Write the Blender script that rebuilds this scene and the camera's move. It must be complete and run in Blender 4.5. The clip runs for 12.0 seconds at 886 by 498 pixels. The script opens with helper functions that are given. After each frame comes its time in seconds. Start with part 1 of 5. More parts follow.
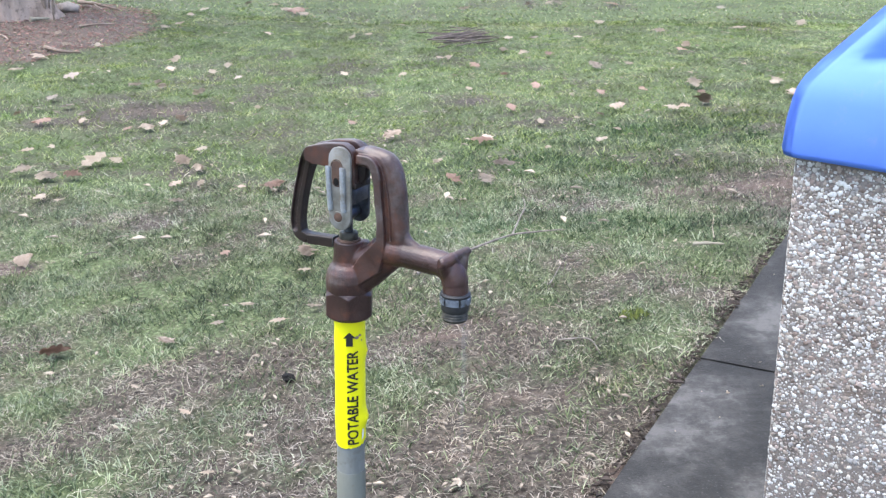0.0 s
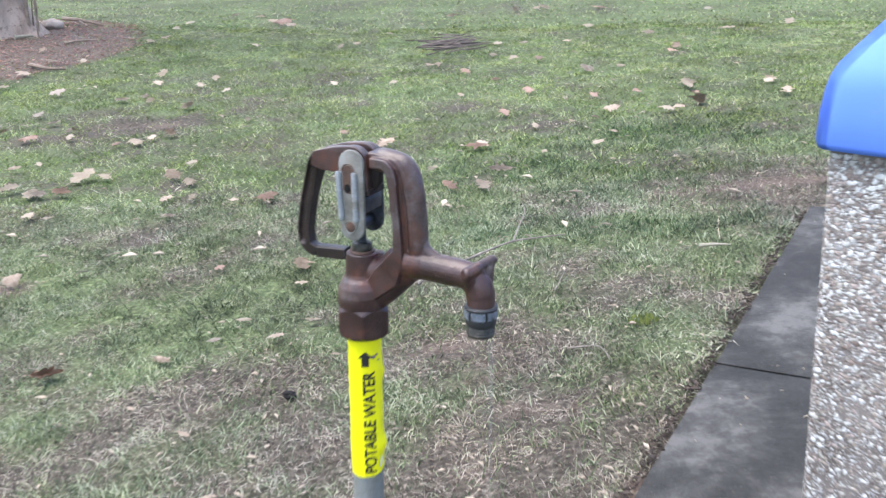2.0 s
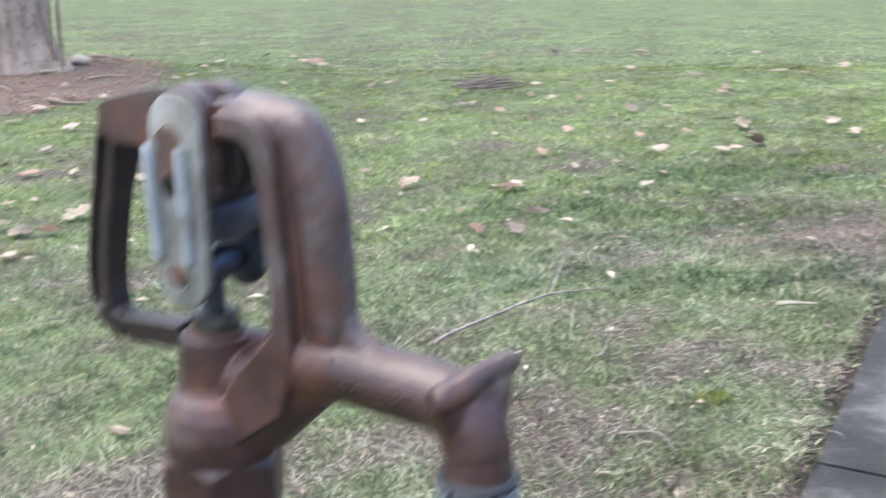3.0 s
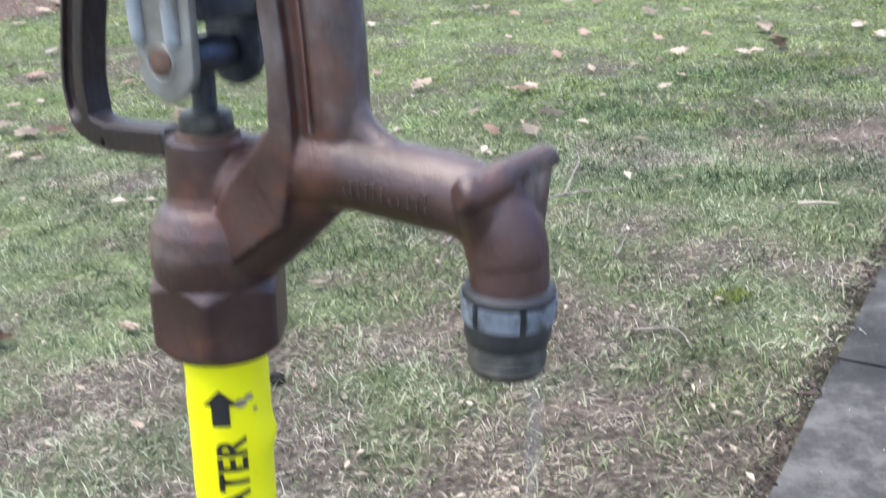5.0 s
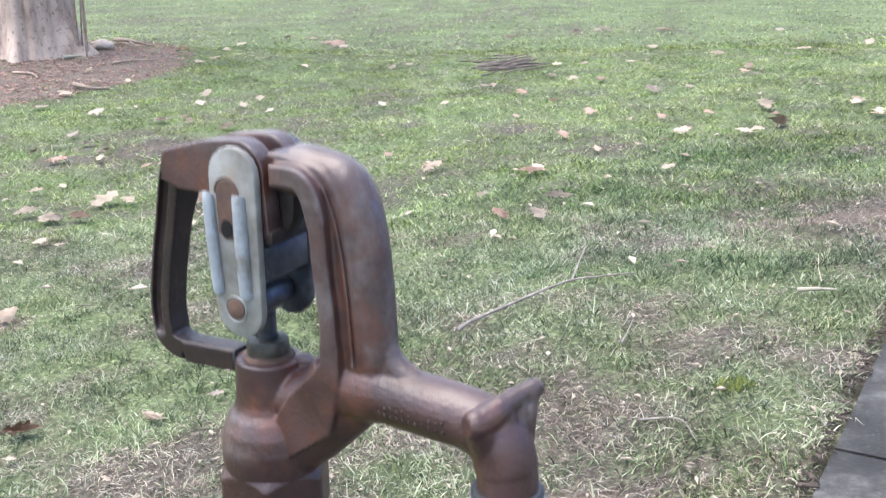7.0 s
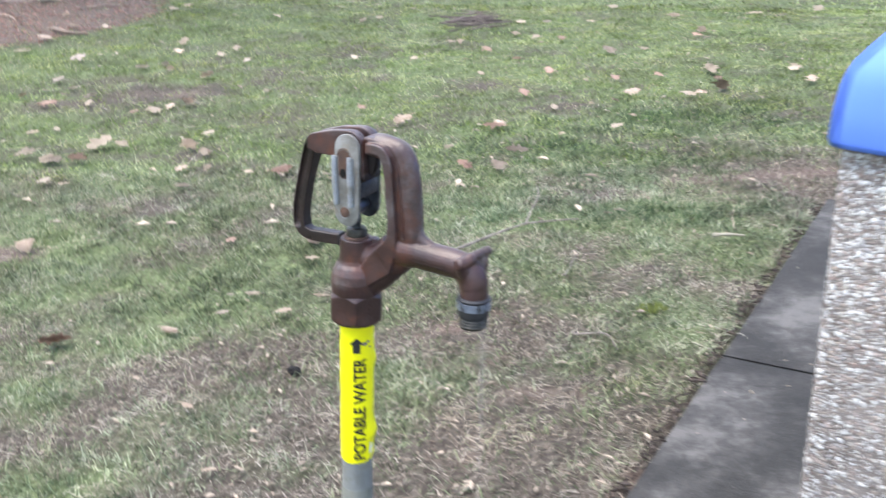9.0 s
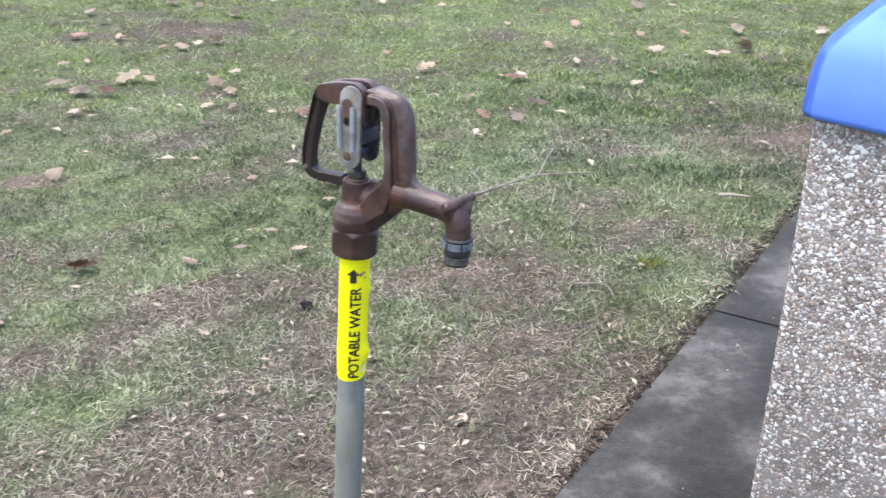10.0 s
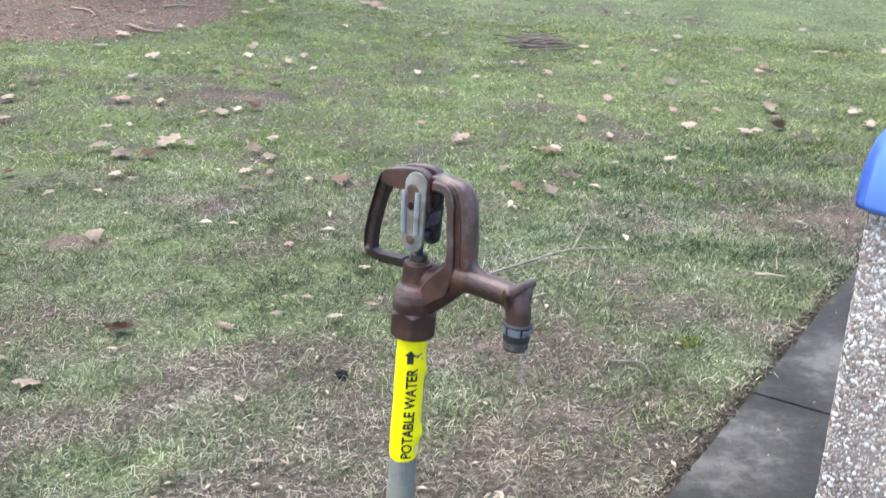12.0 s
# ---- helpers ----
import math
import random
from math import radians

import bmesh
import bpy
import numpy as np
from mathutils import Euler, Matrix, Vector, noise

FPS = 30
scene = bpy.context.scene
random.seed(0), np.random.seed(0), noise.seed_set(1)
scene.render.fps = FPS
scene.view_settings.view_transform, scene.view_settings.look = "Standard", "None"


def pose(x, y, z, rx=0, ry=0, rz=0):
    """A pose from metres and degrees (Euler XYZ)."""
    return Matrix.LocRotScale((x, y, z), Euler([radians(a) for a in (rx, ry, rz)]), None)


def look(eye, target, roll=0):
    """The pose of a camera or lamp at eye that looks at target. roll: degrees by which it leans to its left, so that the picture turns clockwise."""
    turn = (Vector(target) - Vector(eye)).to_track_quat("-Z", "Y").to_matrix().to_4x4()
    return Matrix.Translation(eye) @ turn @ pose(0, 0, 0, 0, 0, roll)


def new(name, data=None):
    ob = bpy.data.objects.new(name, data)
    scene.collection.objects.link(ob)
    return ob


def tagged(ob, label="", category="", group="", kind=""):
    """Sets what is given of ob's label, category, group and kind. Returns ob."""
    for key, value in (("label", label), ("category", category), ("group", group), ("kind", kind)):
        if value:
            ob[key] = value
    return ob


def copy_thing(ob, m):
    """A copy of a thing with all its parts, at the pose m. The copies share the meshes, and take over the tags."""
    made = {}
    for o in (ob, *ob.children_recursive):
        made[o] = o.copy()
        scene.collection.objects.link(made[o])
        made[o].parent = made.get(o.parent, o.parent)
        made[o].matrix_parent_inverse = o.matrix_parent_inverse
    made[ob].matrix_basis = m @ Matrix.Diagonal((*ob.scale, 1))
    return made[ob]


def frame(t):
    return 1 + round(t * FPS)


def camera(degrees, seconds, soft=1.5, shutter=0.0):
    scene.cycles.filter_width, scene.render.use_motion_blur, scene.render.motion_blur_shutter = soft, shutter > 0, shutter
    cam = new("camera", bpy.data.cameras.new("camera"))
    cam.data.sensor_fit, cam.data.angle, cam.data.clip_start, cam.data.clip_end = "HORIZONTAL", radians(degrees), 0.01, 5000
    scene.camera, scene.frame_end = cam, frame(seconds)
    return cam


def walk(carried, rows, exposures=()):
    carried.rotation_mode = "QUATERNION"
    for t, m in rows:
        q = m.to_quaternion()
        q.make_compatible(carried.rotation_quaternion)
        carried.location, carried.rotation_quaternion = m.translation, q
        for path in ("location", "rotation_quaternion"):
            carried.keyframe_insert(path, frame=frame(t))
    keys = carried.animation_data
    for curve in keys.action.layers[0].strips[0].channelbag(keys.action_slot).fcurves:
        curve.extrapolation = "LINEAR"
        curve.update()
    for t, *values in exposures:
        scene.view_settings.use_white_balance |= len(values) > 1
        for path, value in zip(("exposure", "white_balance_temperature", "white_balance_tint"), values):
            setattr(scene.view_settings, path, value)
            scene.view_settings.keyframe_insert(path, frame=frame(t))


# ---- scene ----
cam = camera(50.0, 12.0, soft=1.3, shutter=0.9)
PATH = [
    (0, (0.069, 0.092, 1.358), (-0.079, 1.976, 0.703), 1.4),
    (0.5, (0.068, 0.089, 1.357), (-0.072, 1.973, 0.701), 1.3),
    (1, (0.068, 0.085, 1.358), (-0.075, 1.971, 0.708), 1.1),
    (1.5, (0.05, 0.095, 1.357), (-0.097, 1.983, 0.713), 1.3),
    (2, (0.033, 0.167, 1.332), (-0.098, 2.058, 0.694), -0.0),
    (2.5, (0.045, 0.467, 1.261), (-0.084, 2.358, 0.624), 0.2),
    (3, (0.033, 0.676, 1.177), (-0.175, 2.59, 0.635), 0.4),
    (3.2, (-0.003, 0.652, 1.157), (-0.239, 2.538, 0.533), 0.7),
    (4.8, (0.022, 0.719, 1.105), (-0.191, 2.567, 0.37), 0.7),
    (5, (0.024, 0.714, 1.118), (-0.199, 2.569, 0.403), 0.5),
    (5.5, (0.025, 0.69, 1.135), (-0.214, 2.56, 0.467), 0.1),
    (6, (0.024, 0.686, 1.141), (-0.217, 2.569, 0.511), -0.1),
    (6.5, (0.027, 0.669, 1.171), (-0.22, 2.561, 0.571), -0.3),
    (6.7, (0.029, 0.659, 1.188), (-0.223, 2.554, 0.599), -0.3),
    (8.3, (0.04, 0.418, 1.276), (-0.197, 2.317, 0.696), -0.4),
    (8.5, (0.041, 0.34, 1.28), (-0.195, 2.233, 0.68), -0.6),
    (9, (0.053, 0.186, 1.339), (-0.112, 2.058, 0.654), 1.7),
    (9.5, (0.091, 0.118, 1.373), (-0.066, 1.973, 0.643), 3.7),
    (10, (0.097, 0.086, 1.375), (-0.103, 1.913, 0.586), 4.0),
    (10.5, (0.089, 0.068, 1.382), (-0.155, 1.892, 0.599), 3.3),
    (11, (0.081, 0.078, 1.384), (-0.184, 1.915, 0.638), 3.4),
    (11.5, (0.066, 0.075, 1.382), (-0.209, 1.929, 0.685), 4.1),
    (12, (0.057, 0.075, 1.396), (-0.209, 1.943, 0.731), 4.9),
]
walk(cam, [(t, look(eye, target, roll)) for t, eye, target, roll in PATH],
     exposures=[(0.0, 1.98, 6500, 10), (1.8, 1.98, 6500, 10), (3.0, 2.12, 6600, 10), (5.0, 2.10, 6650, 10), (5.5, 2.25, 6650, 10), (6.7, 2.26, 6650, 10), (8.5, 2.16, 6700, 10), (9.5, 2.0, 6700, 11), (10.5, 1.98, 6850, 12), (12.0, 2.0, 6750, 10)])

# ---- light: a bright overcast day ----
world = bpy.data.worlds.new("overcast_sky")
scene.world = world
world.use_nodes = True
wn = world.node_tree.nodes
sky = wn.new("ShaderNodeTexSky")
sky.sky_type, sky.sun_disc = "NISHITA", False
sky.sun_elevation, sky.sun_rotation = radians(73), radians(257)
sky.air_density, sky.dust_density, sky.ozone_density = 1.0, 3.0, 1.0
wn["Background"].inputs["Strength"].default_value = 0.15
world.node_tree.links.new(sky.outputs["Color"], wn["Background"].inputs["Color"])
sun = new("sun", bpy.data.lights.new("sun", "SUN"))
sun.data.energy, sun.data.angle, sun.data.color = 1.2, radians(60), (0.97, 0.985, 1.0)
sun.matrix_world = look((-2.6, 0.9, 8.5), (0.0, 1.5, 0.0))


# ---- the lie of the land ----
def ease(v):
    v = np.clip(v, 0, 1)
    return v * v * (3 - 2 * v)


def ground_z(x, y):
    """Height of the lawn: a gentle bank that flattens into the distance, with a low mound round the tree."""
    span = np.minimum(3.0, 1.2 + 0.7 * np.maximum(y, 1.0))
    across = span * np.tanh(np.asarray(x, float) / span)
    ahead = np.hypot(np.maximum(y, 1.0), 0.3)
    mound = 0.16 * np.exp(-((x + 6.0) ** 2 + (y - 11.0) ** 2) / 8.0)
    lawn = 0.2 + 0.45 * across / ahead + mound
    # beside and behind the walk the lawn levels out to the slabs
    along, out = slab_coords(x, y)
    level = slab_z(np.clip(along, -4, 4), np.clip(out, -1.5, 3)) - 0.016
    w = np.maximum(ease((1.25 - y) / 0.9) * ease((2.4 + out) / 1.8), ease(out / 0.35) * ease((2.6 - along) / 0.55))
    w = w * ease((7.0 - np.hypot(x - 0.3, y)) / 3.0)
    return lawn * (1 - w) + level * w


SLAB_EDGE = Vector((0.288, 1.778))             # a point on the pavement's grass edge
SLAB_WAY = Vector((0.423, 0.906)).normalized()  # along that edge
SLAB_OUT = Vector((SLAB_WAY.y, -SLAB_WAY.x))    # from the grass onto the slabs
SLAB_FAR, SLAB_WIDE, SLAB_LONG, SLAB_JOINT = 2.06, 1.35, 1.41, 0.65


def slab_coords(x, y):
    dx, dy = x - SLAB_EDGE.x, y - SLAB_EDGE.y
    return dx * SLAB_WAY.x + dy * SLAB_WAY.y, dx * SLAB_OUT.x + dy * SLAB_OUT.y


def slab_z(along, out):
    return 0.286 + 0.038 * along + 0.05 * out


def fbm(x, y, scale, seed):
    """Cheap smooth noise in 0..1 from a few rotated sine products."""
    rng = np.random.RandomState(seed)
    total, weight = np.zeros_like(x, float), 0.0
    for octave in range(5):
        a, p, q = rng.uniform(0, 6.283, 3)
        f = scale * 1.9 ** octave
        u, v = x * math.cos(a) + y * math.sin(a), -x * math.sin(a) + y * math.cos(a)
        w = 0.62 ** octave
        total += w * np.sin(f * u + p + 1.3 * np.sin(0.7 * f * v + q)) * np.sin(f * v + q + 1.1 * np.sin(0.8 * f * u + p))
        weight += w
    return np.clip(0.5 + 0.75 * total / weight, 0, 1)


def spot(x, y, cx, cy, rx, ry, turn=0.0):
    a = radians(turn)
    u, v = (x - cx) * math.cos(a) + (y - cy) * math.sin(a), -(x - cx) * math.sin(a) + (y - cy) * math.cos(a)
    return np.exp(-((u / rx) ** 2 + (v / ry) ** 2))


def dryness(x, y):
    """0: green turf, 1: bleached winter turf."""
    d = 0.27 + 0.5 * (fbm(x, y, 1.1, 3) - 0.5) + 1.0 * (fbm(x, y, 4.3, 5) - 0.5) + 0.5 * (fbm(x, y, 11.0, 6) - 0.5)
    d = d + 0.55 * spot(x, y, -0.02, 1.72, 0.75, 0.36) + 0.45 * spot(x, y, 0.20, 1.95, 0.36, 0.26) + 0.5 * spot(x, y, -0.49, 2.27, 0.20, 0.13) + 0.35 * spot(x, y, -1.22, 2.26, 0.16, 0.07) + 0.15 * spot(x, y, -1.0, 1.78, 0.3, 0.1) - 0.4 * spot(x, y, -0.98, 2.02, 0.30, 0.10, -12)
    d = d + 0.55 * spot(x, y, -0.23, 2.60, 0.15, 0.10) + 0.3 * spot(x, y, 0.03, 2.80, 0.2, 0.15) + 0.35 * spot(x, y, -0.74, 2.62, 0.22, 0.12) + 0.3 * spot(x, y, -1.0, 2.6, 0.2, 0.1)
    d = d + 0.55 * spot(x, y, 0.39, 3.91, 0.35, 0.12) + 0.6 * spot(x, y, 1.0, 4.0, 0.55, 0.30, 8) + 0.45 * spot(x, y, -1.82, 4.82, 0.32, 0.16) + 0.4 * spot(x, y, -1.7, 4.0, 0.36, 0.2)
    d = d + 0.5 * spot(x, y, 1.59, 14.29, 1.0, 0.4) + 0.6 * spot(x, y, 0.84, 10.9, 0.5, 0.4) + 0.6 * spot(x, y, 2.9, 11.0, 0.6, 0.4) + 0.45 * spot(x, y, -2.5, 6.4, 0.7, 0.3) + 0.3 * spot(x, y, -0.6, 5.55, 0.45, 0.2)
    d = d + 0.7 * spot(x, y, 1.26, 4.15, 0.32, 0.42) - 0.25 * ease((y - 4.8) / 2.5) * ease((x + 1.0) / 3.0)
    along, out = slab_coords(x, y)
    d = d + 0.40 * np.exp(-(out / 0.12) ** 2) * (along < SLAB_FAR + 0.2)
    d = d + 0.06 * spot(x, y, 0.3, 2.2, 1.2, 0.8)
    d = d - 0.4 * spot(x, y, 0.46, 3.62, 0.55, 0.17) - 0.28 * spot(x, y, -0.89, 3.28, 0.55, 0.38) - 0.3 * spot(x, y, -1.35, 2.45, 0.28, 0.16) - 0.25 * spot(x, y, 0.95, 4.5, 0.5, 0.2) - 0.12 * np.clip((y - 4.2) / 3, 0, 1)
    return np.clip(d, 0, 1)


def bareness(x, y):
    """1: bare reddish soil."""
    b = np.clip((fbm(x, y, 2.4, 11) - 0.80) * 4.5, 0, 1) * (0.25 + 0.65 * dryness(x, y)) * (1 - 0.8 * ease((y - 3.5) / 2.5)) + np.clip((fbm(x, y, 9.0, 12) - 0.76) * 5, 0, 0.8) * dryness(x, y)
    b = b + 0.85 * spot(x, y, -0.02, 2.46, 0.11, 0.05) + 0.85 * spot(x, y, 0.09, 2.26, 0.10, 0.06) + 0.35 * spot(x, y, -0.41, 2.09, 0.18, 0.07) + 0.6 * spot(x, y, -0.07, 2.0, 0.2, 0.1) + 0.4 * spot(x, y, -0.06, 1.77, 0.25, 0.1)
    b = b + 0.4 * spot(x, y, -0.87, 2.27, 0.12, 0.06) + 0.9 * spot(x, y, 0.73, 4.12, 0.26, 0.07) + 0.8 * spot(x, y, 1.15, 4.15, 0.35, 0.11) + 0.6 * spot(x, y, 1.11, 3.75, 0.2, 0.16) + 0.3 * spot(x, y, 1.3, 4.3, 0.25, 0.2) + 1.5 * spot(x, y, -1.98, 3.54, 0.17, 0.09)
    b = b + 0.85 * spot(x, y, -2.45, 6.45, 0.45, 0.13) + 0.4 * spot(x, y, -1.82, 4.82, 0.3, 0.1) + 0.4 * spot(x, y, -1.7, 4.0, 0.24, 0.1) + 0.55 * spot(x, y, 0.0, 3.44, 0.16, 0.07, 35) + 0.6 * spot(x, y, -0.56, 10.1, 0.35, 0.6)
    along, out = slab_coords(x, y)
    b = b + 0.5 * np.exp(-((out + 0.010) / 0.016) ** 2) * (along < SLAB_FAR + 0.1)
    bed = np.hypot((x + 5.85) / 2.0, (y - 9.80) / 2.6) + 0.16 * (fbm(x, y, 1.6, 21) - 0.5)
    b = np.clip(b, 0, 1) * (0.45 + 0.55 * fbm(x, y, 14.0, 17))
    return np.clip(b + np.clip((1.03 - bed) * 9, 0, 1.2), 0, 1)


def turf_z(x, y):
    """The lawn's height with its small humps and hollows."""
    return ground_z(x, y) + 0.016 * (fbm(x, y, 2.6, 31) - 0.5) + 0.012 * (fbm(x, y, 9.0, 33) - 0.5) * (np.abs(x) < 8)


# ---- materials ----
def ramp(nodes, stops):
    r = nodes.new("ShaderNodeValToRGB")
    while len(r.color_ramp.elements) < len(stops):
        r.color_ramp.elements.new(0.5)
    for e, (at, colour) in zip(r.color_ramp.elements, stops):
        e.position, e.color = at, (*colour, 1)
    return r


def noise_at(nodes, links, scale, detail=6.0, rough=0.6, source=None, stretch=None):
    n = nodes.new("ShaderNodeTexNoise")
    n.inputs["Scale"].default_value, n.inputs["Detail"].default_value, n.inputs["Roughness"].default_value = scale, detail, rough
    if source:
        if stretch:
            m = nodes.new("ShaderNodeMapping")
            m.inputs["Scale"].default_value = stretch
            links.new(source, m.inputs["Vector"])
            source = m.outputs["Vector"]
        links.new(source, n.inputs["Vector"])
    return n


def surface(name, stops, scale=20.0, wear=None, rough=(0.5, 0.7), metal=0.0, bump=0.2, bump_scale=200.0, stretch=None, vary=0.0, spec=0.5, island=False, broad_rough=0.6):
    """A worn surface: a colour ramp over broad noise, wear of another colour by finer noise, uneven gloss and fine relief.
    wear: (colour, scale, from, to)."""
    m = bpy.data.materials.new(name)
    m.use_nodes = True
    nodes, links = m.node_tree.nodes, m.node_tree.links
    shader = nodes["Principled BSDF"]
    where = nodes.new("ShaderNodeTexCoord").outputs["Object"]
    broad = noise_at(nodes, links, scale, 8.0, broad_rough, where, stretch)
    colour = ramp(nodes, stops)
    links.new(broad.outputs["Fac"], colour.inputs["Fac"])
    out = colour.outputs["Color"]
    if wear:
        tone, s, lo, hi = wear
        fine = noise_at(nodes, links, s, 8.0, 0.65, where)
        mask = nodes.new("ShaderNodeMapRange")
        mask.inputs["From Min"].default_value, mask.inputs["From Max"].default_value = lo, hi
        links.new(fine.outputs["Fac"], mask.inputs["Value"])
        mix = nodes.new("ShaderNodeMix")
        mix.data_type = "RGBA"
        links.new(mask.outputs["Result"], mix.inputs["Factor"])
        links.new(out, mix.inputs["A"])
        mix.inputs["B"].default_value = (*tone, 1)
        out = mix.outputs["Result"]
    if vary:
        rnd = nodes.new("ShaderNodeNewGeometry").outputs["Random Per Island"] if island else nodes.new("ShaderNodeObjectInfo").outputs["Random"]
        span = nodes.new("ShaderNodeMapRange")
        span.inputs["To Min"].default_value, span.inputs["To Max"].default_value = 1 - vary, 1 + vary
        links.new(rnd, span.inputs["Value"])
        hsv = nodes.new("ShaderNodeHueSaturation")
        links.new(span.outputs["Result"], hsv.inputs["Value"])
        links.new(out, hsv.inputs["Color"])
        out = hsv.outputs["Color"]
    links.new(out, shader.inputs["Base Color"])
    gloss = nodes.new("ShaderNodeMapRange")
    gloss.inputs["To Min"].default_value, gloss.inputs["To Max"].default_value = rough
    grain = noise_at(nodes, links, bump_scale, 5.0, 0.6, where, stretch)
    links.new(grain.outputs["Fac"], gloss.inputs["Value"])
    links.new(gloss.outputs["Result"], shader.inputs["Roughness"])
    shader.inputs["Metallic"].default_value = metal
    shader.inputs["Specular IOR Level"].default_value = spec
    relief = nodes.new("ShaderNodeBump")
    relief.inputs["Strength"].default_value, relief.inputs["Distance"].default_value = bump, 0.6 / bump_scale
    links.new(grain.outputs["Fac"], relief.inputs["Height"])
    links.new(relief.outputs["Normal"], shader.inputs["Normal"])
    return m


def blade_material(name, stops, rough=0.6):
    """Grass: one of the ramp's colours for each blade."""
    m = bpy.data.materials.new(name)
    m.use_nodes = True
    nodes, links = m.node_tree.nodes, m.node_tree.links
    shader = nodes["Principled BSDF"]
    colour = ramp(nodes, stops)
    geo = nodes.new("ShaderNodeNewGeometry")
    fac = geo.outputs["Random Per Island"]
    for size, weight in ((9.0, 0.55), (1.4, 0.5)):
        patch = noise_at(nodes, links, size, 4.0, 0.6, geo.outputs["Position"])
        span = nodes.new("ShaderNodeMapRange")
        span.inputs["From Min"].default_value, span.inputs["From Max"].default_value = 0.3, 0.7
        span.inputs["To Min"].default_value, span.inputs["To Max"].default_value = -weight / 2, weight / 2
        links.new(patch.outputs["Fac"], span.inputs["Value"])
        add = nodes.new("ShaderNodeMath")
        add.operation = "ADD"
        links.new(fac, add.inputs[0])
        links.new(span.outputs["Result"], add.inputs[1])
        fac = add.outputs["Value"]
    links.new(fac, colour.inputs["Fac"])
    hsv = nodes.new("ShaderNodeHueSaturation")
    links.new(colour.outputs["Color"], hsv.inputs["Color"])
    for socket, size, lo, hi in (("Hue", 1.3, 0.472, 0.520), ("Saturation", 2.3, 0.82, 1.38), ("Value", 3.1, 0.80, 1.22)):
        patch = noise_at(nodes, links, size, 5.0, 0.65, geo.outputs["Position"])
        span = nodes.new("ShaderNodeMapRange")
        span.inputs["From Min"].default_value, span.inputs["From Max"].default_value = 0.32, 0.68
        span.inputs["To Min"].default_value, span.inputs["To Max"].default_value = lo, hi
        links.new(patch.outputs["Fac"], span.inputs["Value"])
        links.new(span.outputs["Result"], hsv.inputs[socket])
    links.new(hsv.outputs["Color"], shader.inputs["Base Color"])
    shader.inputs["Roughness"].default_value = rough
    shader.inputs["Specular IOR Level"].default_value = 0.3
    thin = nodes.new("ShaderNodeBsdfTranslucent")
    links.new(hsv.outputs["Color"], thin.inputs["Color"])
    both = nodes.new("ShaderNodeMixShader")
    both.inputs["Fac"].default_value = 0.35
    links.new(shader.outputs["BSDF"], both.inputs[1])
    links.new(thin.outputs["BSDF"], both.inputs[2])
    links.new(both.outputs["Shader"], nodes["Material Output"].inputs["Surface"])
    return m


